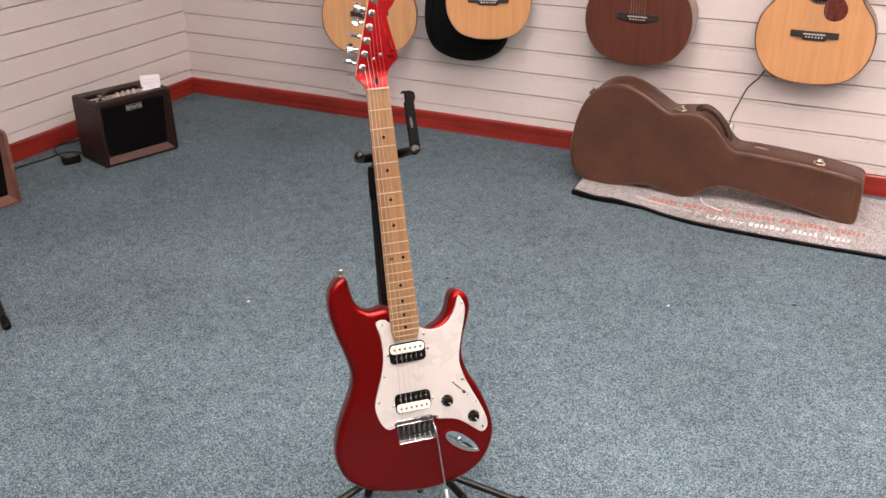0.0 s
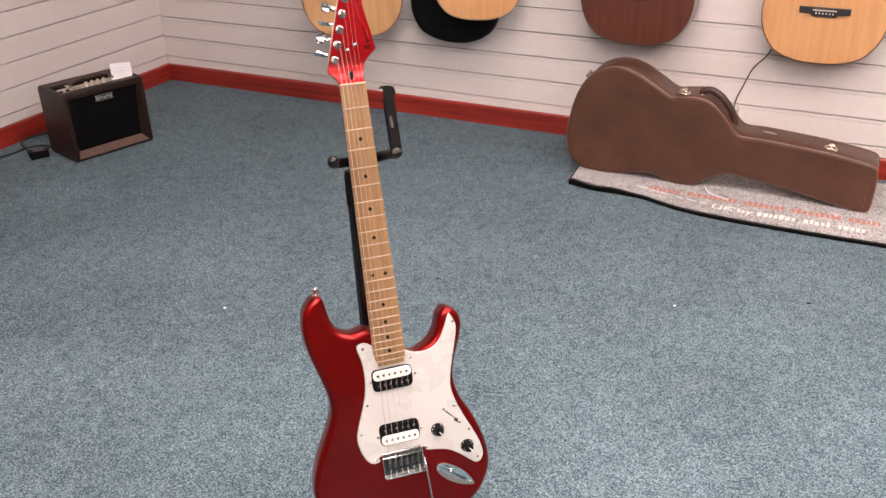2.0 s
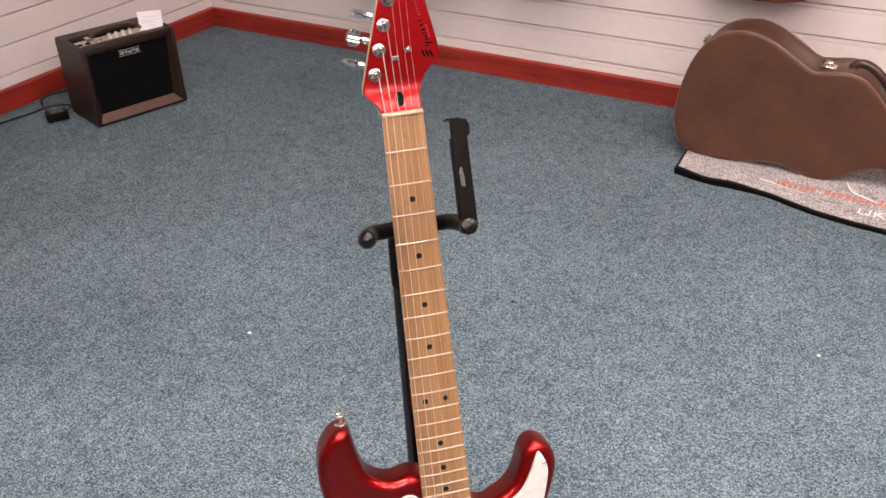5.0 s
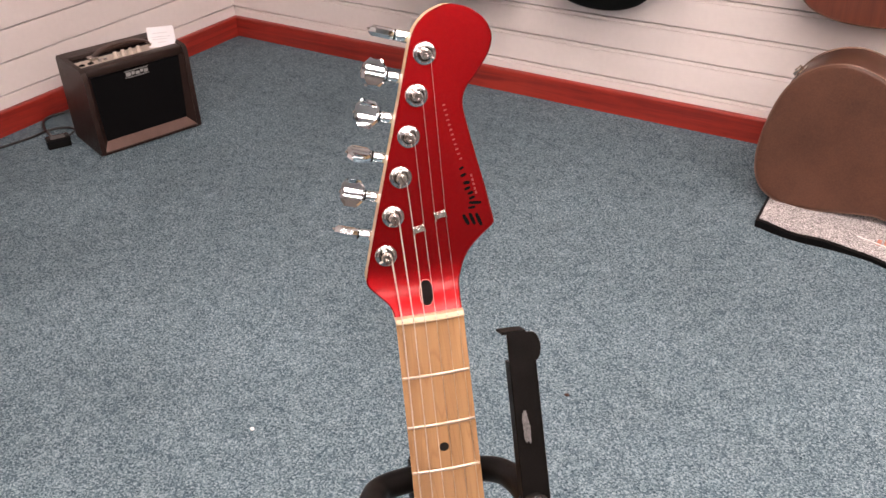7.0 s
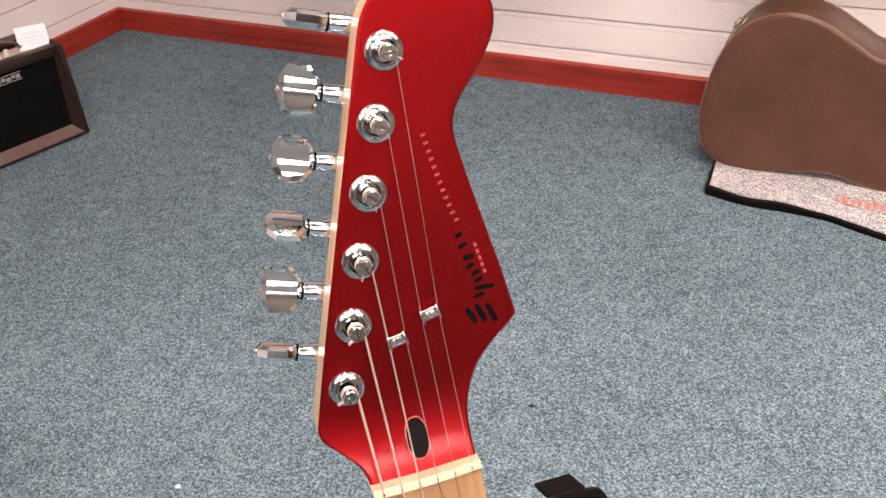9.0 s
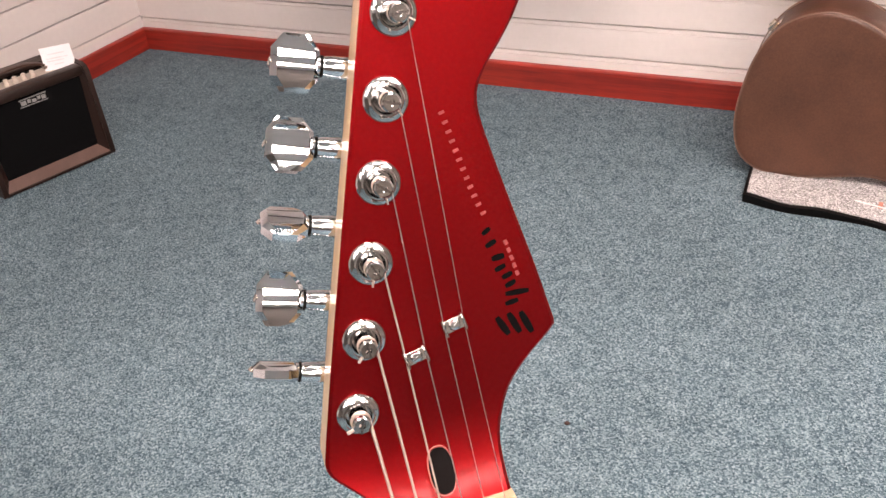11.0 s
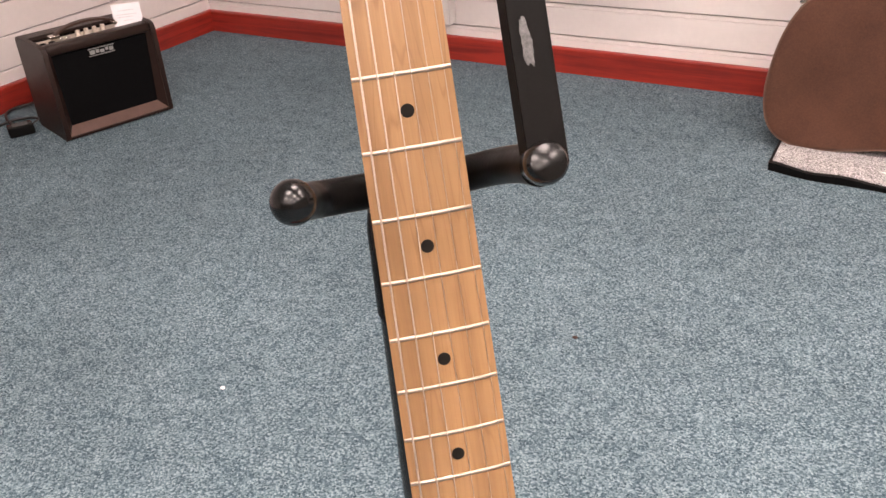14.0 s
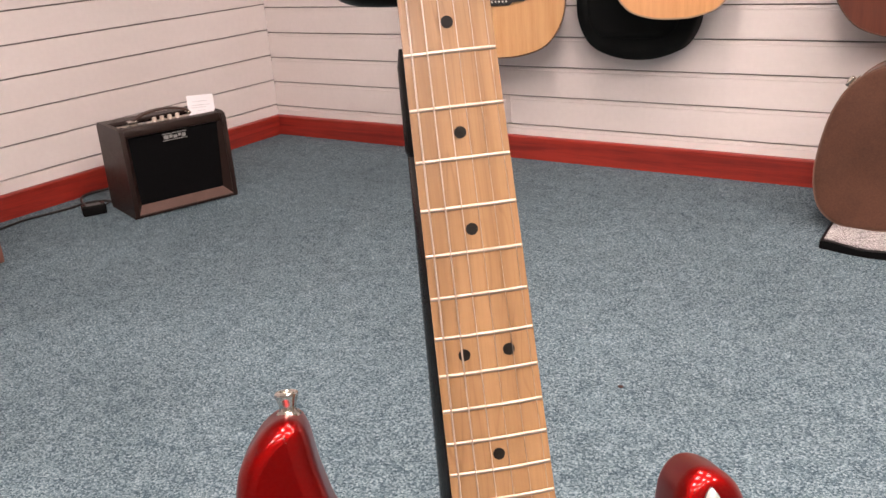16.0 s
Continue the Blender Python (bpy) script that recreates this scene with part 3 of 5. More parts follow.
def fret_mesh(w):
    bm = bmesh.new()
    rows = []
    for k in range(9):
        u = -1 + k / 4
        x, z = u * (w - 0.0003), -0.0011 * u * u
        end = 0.25 if k in (0, 8) else 1
        rows.append([bm.verts.new((x, y, z + h * end)) for y, h in ((-0.00105, -0.0004), (-0.0009, 0.0005), (-0.0004, 0.0009), (0.0004, 0.0009), (0.0009, 0.0005), (0.00105, -0.0004))])
    for a, b in zip(rows, rows[1:]):
        for k in range(6):
            bm.faces.new((a[k - 1], a[k], b[k], b[k - 1]))
    bm.faces.new(rows[0])
    bm.faces.new(rows[-1])
    return bm


for n in range(1, 23):
    y = fret_at(n)
    if y > NECK_END + 0.004:
        part("fret", fret_mesh(neck_half(y)), M_FRET, neck, smooth=60, m=pose(0, y, 0))
dot = lathe([(0.0031, 0), (0.0031, 0.0003), (0, 0.0003)], 24)
first = None
for n, x in ((3, 0), (5, 0), (7, 0), (9, 0), (12, -0.0115), (12, 0.0115), (15, 0), (17, 0), (19, 0), (21, 0)):
    m = pose(x, (fret_at(n) + fret_at(n - 1)) / 2, -0.0011 * (x / 0.024) ** 2 + 0.00002)
    if first is None:
        first = part("dot_inlay", dot, M_INLAY, neck, "black dot marker", m=m)
    else:
        again(first, m)


# headstock: each edge as distance from the centre line, by height above the nut
HEAD_L = [(0, -21), (6, -21.6), (11, -24), (17, -29.5), (22, -34), (26, -35.2), (31, -34), (60, -25.5), (100, -13.2), (135, -2.4),
          (165, 6.8), (173, 10.5), (178, 15), (182, 21), (184.6, 29)]
HEAD_R = [(0, 21), (10, 21.2), (20, 22.2), (29, 25.4), (37, 30), (44, 37), (49, 43.5), (52.5, 47.3), (55, 47.2), (61, 46.2), (73, 44.2),
          (87, 41.4), (101, 38.6), (115, 36), (125, 34.6), (132, 35.4), (138, 39), (144, 44.4), (151, 50), (158, 54), (165, 55.2), (171, 53.6),
          (177, 49), (182, 41.5), (184.6, 33)]


def edge_at(pts, y):
    pts = spline([(a, b) for a, b in pts], 8, False)
    ys, xs = [p.x / 1000 for p in pts], [p.y / 1000 for p in pts]
    return np.interp(y, ys, xs)


HEAD_Y = np.concatenate([np.linspace(0.0004, 0.172, 100), np.linspace(0.1725, 0.1845, 26)])
HXL, HXR = edge_at(HEAD_L, HEAD_Y), edge_at(HEAD_R, HEAD_Y)
HEAD_Z = -0.0125


def face_z(y):
    """The face drops in a scoop from the nut to its flat."""
    t = min(max((y - 0.002) / 0.034, 0), 1)
    return HEAD_Z + 0.0088 * (1 - t) ** 2


def strip(profile):
    """A solid whose cross-section over the headstock's outline is given as (side, inwards, z by y)."""
    bm = bmesh.new()
    rows = []
    for y, a, b in zip(HEAD_Y, HXL, HXR):
        ring = []
        for side, d, zf in profile:
            d = min(d, 0.45 * (b - a))
            ring.append(bm.verts.new(((a + d) if side < 0 else (b - d), y, zf(y))))
        rows.append(ring)
    n = len(profile)
    for a, b in zip(rows, rows[1:]):
        for k in range(n):
            bm.faces.new((a[k - 1], a[k], b[k], b[k - 1]))
    bm.faces.new(rows[0])
    bm.faces.new(rows[-1])
    return bm


back = lambda y: -0.0265 + 0.004 * max(0.0, 1 - y / 0.03)
head = part("headstock", strip([(-1, 0, lambda y: back(y) + 0.001), (-1, 0, lambda y: face_z(y) - 0.0010), (1, 0, lambda y: face_z(y) - 0.0010),
                                (1, 0, lambda y: back(y) + 0.001), (1, 0.001, back), (-1, 0.001, back)]), M_MAPLE_EDGE, guitar, "maple headstock with a red-painted face", smooth=50)
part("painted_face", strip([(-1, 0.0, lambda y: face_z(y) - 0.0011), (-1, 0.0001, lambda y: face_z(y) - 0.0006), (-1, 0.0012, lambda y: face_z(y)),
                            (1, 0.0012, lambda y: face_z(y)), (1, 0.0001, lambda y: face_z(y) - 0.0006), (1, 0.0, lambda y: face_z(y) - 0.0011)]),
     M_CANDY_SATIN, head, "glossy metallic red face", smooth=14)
# truss rod opening
lp = [Vector((math.copysign(0.0040 * abs(math.cos(a)) ** 0.8, math.cos(a)), math.copysign(0.0076 * abs(math.sin(a)) ** 0.85, math.sin(a)))) for a in [2 * math.pi * (k + 0.5) / 32 for k in range(32)]]
tilt = pose(0.0004, 0.0150, face_z(0.015) + 0.0005, -math.degrees(math.atan((face_z(0.008) - face_z(0.022)) / 0.014)), 0, -2)
part("truss_rod_slot", slab(lp, [(0, -0.0004), (0, 0.0006), (0.0006, 0.0002)]), M_HOLE, head, "dark truss rod opening", m=tilt)
part("slot_rim", slab([1.10 * q for q in lp], [(0, -0.0004), (0.0001, 0.0005), (0.0004, 0.0005), (0.0005, -0.0004)], caps=(False, False)), M_RIM, head, "bare worn rim of the opening", m=tilt)

nut_bm = bmesh.new()
rows = []
for k in range(9):
    u = -1 + k / 4
    rows.append([nut_bm.verts.new((u * 0.0211, y, z - 0.0011 * u * u)) for y, z in ((-0.0002, -0.003), (-0.0002, 0.0018), (0.0005, 0.0023), (0.0026, 0.0017), (0.0034, 0.0009), (0.0034, -0.004))])
for a, b in zip(rows, rows[1:]):
    for k in range(6):
        nut_bm.faces.new((a[k - 1], a[k], b[k], b[k - 1]))
nut_bm.faces.new(rows[0])
nut_bm.faces.new(rows[-1])
nut = part("nut", nut_bm, M_BONE, guitar, "cream bone nut with six slots")
STRING_X = [-0.0172 + 0.00688 * k for k in range(6)]
sl = part("slot", box(-0.00035, -0.0003, -0.0004, 0.00035, 0.0022, 0.00005), M_EBONY, nut, smooth=None, m=pose(STRING_X[0], 0, 0.0019))
for x in STRING_X[1:]:
    again(sl, pose(x, 0, 0.0021 - 0.0011 * (x / 0.021) ** 2))

# tuning machines, low string first
POSTS = [(-21.3, 41.0), (-14.2, 64.6), (-7.0, 88.0), (0.4, 111.6), (7.6, 135.0), (14.8, 158.4)]
KEY_TURN = [105, 20, 74, 30, 10, 93]
AXIS = Vector((-0.95, 0.31, 0)).normalized()
WORM = Vector((0.31, 0.95, 0)).normalized() * 0.0063


def key_mesh():
    """A faceted button, domed across its height; x is the shaft's axis pointing outwards."""
    w, h = 0.0146, 0.0174
    bm = bmesh.new()
    rows = []
    for k in range(13):
        y = h * (k / 12 - 0.5)
        cut = max(0.0, abs(y) - 0.24 * h) / (0.26 * h)
        x0, x1 = 0.25 * w * cut, w - 0.23 * w * cut
        rim = 0.0013
        dome = rim + 0.0021 * (1 - (2 * y / h) ** 2)
        ring = [(x0, -rim), (x0, rim), (x0 + 0.0016, dome), (x1 - 0.0020, dome), (x1, rim), (x1, -rim), (x1 - 0.0020, -dome), (x0 + 0.0016, -dome)]
        rows.append([bm.verts.new((x, y, z)) for x, z in ring])
    for a, b in zip(rows, rows[1:]):
        for k in range(8):
            bm.faces.new((a[k - 1], a[k], b[k], b[k - 1]))
    bm.faces.new(rows[0])
    bm.faces.new(rows[-1])
    return bm


KEY_D = 0.0177
for i, ((px, py), turn) in enumerate(zip(POSTS, KEY_TURN)):
    px, py = px / 1000, py / 1000
    zs = -0.0305
    axis_m = Matrix.Translation((px + WORM.x, py + WORM.y, zs)) @ Vector((1, 0, 0)).rotation_difference(AXIS).to_matrix().to_4x4()
    gear = part("tuning_machine", slab(stadium(0.0135, 0.0165, 0.003), rounded(-0.0268, -0.0395, 0.002, 3)), M_CHROME, guitar,
                "chrome tuning machine", m=axis_m @ Matrix.Translation((0.001, -0.0035, -zs)))
    gm = gear.matrix_basis.inverted()

    def under(name, bm, mat, m, label="", smooth=35):
        return part(name, bm, mat, gear, label, m=gm @ m, smooth=smooth)

    post = Matrix.Translation((px, py, HEAD_Z))
    under("bushing", lathe([(0.0068, 0), (0.0068, 0.0006), (0.0064, 0.0011), (0.0056, 0.0013), (0.0048, 0.0022), (0.0042, 0.0023), (0.0039, 0.0014), (0.0037, 0.0001), (0, 0.0001)], 32), M_BUSHING, post)
    bm = lathe([(0.0030, 0), (0.0030, 0.0045), (0.0022, 0.0052), (0.0022, 0.0066), (0.0029, 0.0074), (0.0029, 0.0088), (0.0024, 0.0093), (0.0011, 0.0093), (0.0011, 0.0082), (0, 0.0082)], 20)
    under("post", bm, M_BUSHING, post)
    under("slot", box(-0.0026, -0.00035, 0.0076, 0.0026, 0.00035, 0.00938), M_DARK_NICKEL, post @ pose(0, 0, 0, 0, 0, 70 + 22 * i))
    bm = bmesh.new()
    wind = 3 if i < 3 else 4
    rs = (0.0006, 0.00046, 0.00036, 0.0003, 0.00026, 0.00024)[i]
    path = [(0.0027 * math.cos(a) , -0.0027 * math.sin(a), 0.0070 - 0.0022 * a / (2 * math.pi * wind)) for a in [2 * math.pi * wind * k / (16 * wind) for k in range(16 * wind + 1)]]
    tube(path, rs, 6, bm)
    a = radians(200 + 25 * i)
    tube([(0, 0, 0.0078), (0.0030 * math.cos(a), 0.0030 * math.sin(a), 0.0079), (0.0052 * math.cos(a), 0.0052 * math.sin(a), 0.0076)], rs, 6, bm)
    under("string_winding", bm, M_STRING, post)
    sh = [(0.0036, 0.0045), (0.0036, 0.0100), (0.0033, 0.0155), (0.0029, 0.0166), (0.0030, 0.0172), (0.0030, 0.0185)]
    under("shaft", lathe(sh, 16), M_CHROME, axis_m @ pose(0, 0, 0, 0, 90, 0))
    under("collar", lathe([(0.0033, 0.0166), (0.0034, 0.0170), (0.0033, 0.0175)], 16), M_BLACK, axis_m @ pose(0, 0, 0, 0, 90, 0))
    under("button", key_mesh(), M_CHROME, axis_m @ pose(KEY_D, 0, 0, turn, 0, 0), "faceted chrome button", 12)
    under("button_screw", lathe([(0.0017, 0), (0.0017, 0.0006), (0.0012, 0.0010), (0, 0.0010)], 12), M_NICKEL, axis_m @ pose(KEY_D + 0.0141, 0, 0, turn, 90, 0))

# string retainers: a small plate with two folded wings over the strings
for (x, y) in ((0.0003, 0.0554), (0.0141, 0.0624)):
    ret = part("string_retainer", box(-0.0030, -0.0022, 0.0016, 0.0030, 0.0022, 0.0023), M_NICKEL, guitar, "nickel string retainer clip", smooth=None, bevel=0.0003,
               m=pose(x, y, HEAD_Z, 0, 0, 10))
    for s in (-1, 1):
        wing = bmesh.new()
        rows = [[wing.verts.new((s * (0.0026 + wx), wy, wz)) for wx, wz in ((0, 0.0016), (0.0002, 0.0026), (0.0007, 0.0030), (0.0012, 0.0026), (0.0014, 0.0008), (0.0010, 0.0008), (0.0008, 0.0022), (0.0004, 0.0022), (0.0002, 0.0016))] for wy in (-0.0029, 0.0029)]
        for i in range(9):
            wing.faces.new((rows[0][i - 1], rows[0][i], rows[1][i], rows[1][i - 1]))
        wing.faces.new(rows[0])
        wing.faces.new(rows[1])
        part("wing", wing, M_NICKEL, ret, smooth=50)
    part("screw", screw_mesh(0.0020), M_CHROME, ret, m=pose(0, 0, 0.0022, 0, 0, 30))
    part("spacer", lathe([(0.0016, 0), (0.0016, 0.0018)], 12), M_NICKEL, ret)

# strings
RS = (0.00056, 0.00045, 0.00033, 0.00021, 0.00017, 0.00015)
for i, r in enumerate(RS):
    px, py = POSTS[i][0] / 1000, POSTS[i][1] / 1000
    xs = STRING_X[i]
    nz = 0.0023 - 0.0011 * (xs / 0.021) ** 2 + 0.0002
    pts = [(px + 0.0027, py, HEAD_Z + 0.0052)]
    if i in (2, 3):
        pts.append((0.0003 + (-0.0033 if i == 2 else 0.0033), 0.0554 + (-0.0006 if i == 2 else 0.0006), HEAD_Z + 0.0018))
    if i in (4, 5):
        pts.append((0.0141 + (-0.0033 if i == 4 else 0.0033), 0.0624 + (-0.0006 if i == 4 else 0.0006), HEAD_Z + 0.0018))
    pts += [(xs, 0.0034, nz - 0.0009), (xs, 0.0004, nz), (-0.0262 + 0.01048 * i, -0.645 - 0.0012 * (5 - i) * 0.3, 0.0042), (-0.0262 + 0.01048 * i, -0.6535, 0.0005)]
    part("string", tube(pts, r, 6), M_STRING if i < 3 else M_STRING_PLAIN, guitar, "wound steel string" if i < 3 else "plain steel string", smooth=70)

# bridge
bridge = part("bridge", slab(moved(stadium(0.0715, 0.046, 0.003), -0.0005, -0.659), rounded(FRONT + 0.0045, FRONT, 0.0008, 2)), M_BRIDGE, guitar, "chrome vibrato bridge")
for i in range(6):
    x = -0.0262 + 0.01048 * i
    bed = box(x - 0.0030, -0.668, FRONT + 0.0050, x + 0.0030, -0.650, FRONT + 0.0066)
    bm = box(x - 0.0039, -0.6500, FRONT + 0.0062, x + 0.0039, -0.6465, FRONT + 0.0140)
    box(x - 0.0030, -0.668, FRONT + 0.0050, x + 0.0030, -0.6655, FRONT + 0.0110, bm)
    box(x - 0.0039, -0.668, FRONT + 0.0050, x - 0.0030, -0.6465, FRONT + 0.0095, bm)
    box(x + 0.0030, -0.668, FRONT + 0.0050, x + 0.0039, -0.6465, FRONT + 0.0095, bm)
    sd = part("saddle", bm, M_BRIDGE, bridge, "bent steel saddle", smooth=None)
    part("saddle_bed", bed, M_PLY_AND_REFLECTION, bridge, "dark bed of the saddle", smooth=None)
    part("screw", tube([(x, -0.6665, FRONT + 0.0082), (x, -0.6815, FRONT + 0.0082)], 0.0014, 8), M_NICKEL, bridge)
# dark fill stands in for the reflection in the chrome front plate
part("front_plate", box(-0.0362, -0.6445, FRONT + 0.0046, 0.0352, -0.6365, FRONT + 0.0056), M_PLY_AND_REFLECTION, bridge, smooth=None, bevel=0.0004)
for y0, y1 in ((-0.6372, -0.6358), (-0.6462, -0.6448)):
    part("plate_edge", box(-0.0366, y0, FRONT + 0.0046, 0.0356, y1, FRONT + 0.0066), M_CHROME, bridge, smooth=None, bevel=0.0004)
for x0 in (-0.0372, 0.0352):
    part("plate_edge", box(x0, -0.6800, FRONT + 0.0010, x0 + 0.0012, -0.6372, FRONT + 0.0062), M_CHROME, bridge, smooth=None, bevel=0.0003)
part("rear_lip", box(-0.0362, -0.6825, FRONT + 0.0004, 0.0352, -0.6805, FRONT + 0.0125), M_CHROME, bridge, smooth=None, bevel=0.0004)
for k in range(6):
    part("pivot_screw", screw_mesh(0.0036), M_DARK_NICKEL, bridge, m=pose(-0.0262 + 0.01048 * k, -0.6405, FRONT + 0.0055))
arm = part("vibrato_arm", tube(spline([(0.0330, -0.652, FRONT + 0.003), (0.0340, -0.655, FRONT + 0.018), (0.0345, -0.664, FRONT + 0.026), (0.0352, -0.69, FRONT + 0.0290), (0.0372, -0.74, FRONT + 0.032), (0.0390, -0.786, FRONT + 0.034)], 6, False), 0.0017, 12),
           M_NICKEL, guitar, "bent chrome vibrato arm with a white tip")
part("tip", tube([(0.0389, -0.783, FRONT + 0.034), (0.0391, -0.787, FRONT + 0.0341), (0.0401, -0.806, FRONT + 0.0346), (0.0402, -0.809, FRONT + 0.0346)], [0.0019, 0.0030, 0.0030, 0.0020], 14), M_CREAM, arm, "white plastic tip")

# jack plate, knobs and switch
jl = spline([(-0.040, 0), (-0.033, 0.0095), (-0.015, 0.0142), (0.008, 0.0138), (0.028, 0.0088), (0.0425, 0), (0.028, -0.0088), (0.008, -0.0138), (-0.015, -0.0142), (-0.033, -0.0095)], 5)
jm = pose(0.0905, -0.7075, FRONT, 0, 0, -38)
jack = part("jack_plate", slab(jl, [(0, 0), (0, 0.0026), (0.0008, 0.0038), (0.0022, 0.0038), (0.0055, 0.0016), (0.0085, 0.0006)]), M_CHROME, guitar, "chrome boat-shaped jack plate", m=jm)
part("socket", lathe([(0.0060, -0.004), (0.0060, 0.0018), (0.0048, 0.0024), (0.0036, 0.0024), (0.0034, -0.002), (0, -0.002)], 24), M_CHROME, jack, m=pose(-0.006, 0, 0, 0, 20, 0))
for x in (-0.0345, 0.0355):
    part("screw", screw_mesh(0.0028), M_NICKEL, jack, m=pose(x, 0, 0.0016))


def knob(x, y, turn):
    k = part("knob", lathe([(0.0122, 0), (0.0122, 0.0012), (0.0105, 0.0026), (0.0088, 0.0042), (0.0080, 0.0062), (0.0078, 0.0132), (0.0070, 0.0142), (0, 0.0142)], 40), M_BLACK, guitar,
             "black skirted control knob", m=pose(x, y, GUARD, 0, 0, turn))
    part("pointer", box(-0.0009, -0.0076, 0.0142, 0.0009, 0.0005, 0.0146), M_CREAM, k, "white pointer line", smooth=None)
    part("pointer", box(-0.0009, -0.0084, 0.006, 0.0009, -0.0078, 0.0142), M_CREAM, k, smooth=None)
    tick = part("numeral_mark", box(-0.0005, -0.0011, -0.0002, 0.0005, 0.0011, 0.0002), M_CREAM, k, smooth=None, m=pose(0, 0, 0, 0, 0, 0) @ pose(0, 0.0105, 0.0028, -41, 0, 0))
    for a in range(36, 324, 36):
        again(tick, pose(0, 0, 0, 0, 0, a) @ pose(0, 0.0105, 0.0028, -41, 0, 0))


knob(0.0685, -0.6150, 35)
knob(0.1190, -0.6575, 40)
sw = part("selector_switch", slab(moved(stadium(0.027, 0.0022, 0.001), 0, 0), [(0, 0), (0, 0.0002)]), M_INLAY, guitar, "blade selector switch in its slot", m=pose(0.0955, -0.593, GUARD, 0, 0, -46))
part("blade", tube([(0.003, 0, -0.002), (0.0055, 0, 0.007), (0.007, 0, 0.013)], [0.0009, 0.0012, 0.0016], 10), M_NICKEL, sw)
part("blade_tip", tube([(0.0066, 0, 0.011), (0.0072, 0, 0.014), (0.0085, 0, 0.020)], [0.0024, 0.0046, 0.0018], 4), M_DARK_NICKEL, sw, "metal switch tip")

# strap buttons
bt = [(0.0068, 0), (0.0066, 0.0012), (0.0050, 0.0023), (0.0045, 0.0042), (0.0049, 0.0064), (0.0060, 0.0090), (0.0065, 0.0108), (0.0064, 0.0120), (0.0056, 0.0127), (0.0038, 0.0128), (0.0030, 0.0118), (0, 0.0116)]
part("strap_button", lathe(bt, 28), M_NICKEL, guitar, "nickel strap button", m=between((-0.1055, -0.3395, -0.034), (-0.1050, -0.30, -0.034)))
part("strap_button", lathe(bt, 28), M_BRIDGE, guitar, "dark lower strap button", m=between((-0.002, -0.7925, -0.033), (-0.002, -0.83, -0.033)))

# decals on the headstock face, as plain strokes
STROKES = [([(28.4, 60.0), (31.4, 53.2)], 0.0012), ([(32.4, 60.4), (35.2, 52.8)], 0.0012), ([(36.4, 59.8), (39.2, 51.8)], 0.0012), ([(32.6, 66.9), (40.4, 66.2)], 0.0010),
           ([(32.0, 63.6), (36.4, 64.0)], 0.0009), ([(33.0, 69.4), (36.6, 70.4)], 0.0009), ([(32.4, 72.4), (36.0, 73.4)], 0.0009), ([(30.6, 75.4), (34.2, 76.4)], 0.0009),
           ([(30.2, 79.4), (34.4, 79.6)], 0.0011), ([(29.0, 83.8), (32.6, 85.0)], 0.0009), ([(28.6, 88.0), (31.4, 89.4)], 0.0008)]
for ctrl, w in STROKES:
    pts = spline(ctrl, 6, False)
    bm = bmesh.new()
    q = [Vector((p[0] / 1000, p[1] / 1000)) for p in pts]
    L, R = [], []
    for j, p in enumerate(q):
        t = (q[min(j + 1, len(q) - 1)] - q[max(j - 1, 0)]).normalized()
        s = w * (0.62 + 0.38 * math.sin(math.pi * j / (len(q) - 1)))
        L.append(bm.verts.new((p.x - t.y * s, p.y + t.x * s, HEAD_Z + 0.00012)))
        R.append(bm.verts.new((p.x + t.y * s, p.y - t.x * s, HEAD_Z + 0.00012)))
    for j in range(len(q) - 1):
        bm.faces.new((L[j], L[j + 1], R[j + 1], R[j]))
    part("maker_mark", bm, M_LOGO, head, "black decal stroke", smooth=None)
for k in range(12):
    y = 0.0946 + 0.0030 * k
    x = 0.0302 - 0.0071 * (k / 11) ** 0.8
    part("model_mark", box(-0.0009, -0.00045, 0, 0.0009, 0.00045, 0.0001), M_PALE, head, "faint pale bar decal", smooth=None, m=pose(x, y, HEAD_Z + 0.00005, 0, 0, 14))
for k in range(5):
    part("model_mark", box(-0.0006, -0.0008, 0, 0.0006, 0.0008, 0.0001), M_PALE, head, "faint pale bar decal", smooth=None, m=pose(0.0376 - 0.0005 * k, 0.0728 + 0.0027 * k, HEAD_Z + 0.00005, 0, 0, 14))


# ---------------------------------------------------------------- the guitar stand
def g(x, y, z):
    return GUITAR @ Vector((x, y, z))


HUB = Vector((-0.0165, 0.0020, 0.215))
stand = thing("guitar_stand", pose(HUB.x, HUB.y, 0), "black tubular tripod guitar stand with foam-covered yoke and gate", "stand")
SI = Matrix.Translation((-HUB.x, -HUB.y, 0))


def sp(p):
    return SI @ Vector(p)


TOP = g(-0.0052, -0.1170, -0.090).lerp(HUB, 0.062)
part("upright", tube([sp(Vector((0.008, -0.005, 0.105))), sp(HUB), sp(TOP.lerp(HUB, 0.02))], 0.0125, 20), M_BLACK_METAL, stand, "glossy black steel tube")
part("clutch", tube([sp(TOP.lerp(HUB, -0.01)), sp(TOP.lerp(HUB, 0.01)), sp(TOP.lerp(HUB, 0.105)), sp(TOP.lerp(HUB, 0.115))], [0.0120, 0.0137, 0.0137, 0.0120], 24), M_BLACK, stand, "black plastic height clutch")
part("lower_sleeve", tube([sp(TOP.lerp(HUB, 0.58)), sp(TOP.lerp(HUB, 0.6)), sp(HUB)], [0.0135, 0.0148, 0.0148], 20), M_BLACK_METAL, stand)
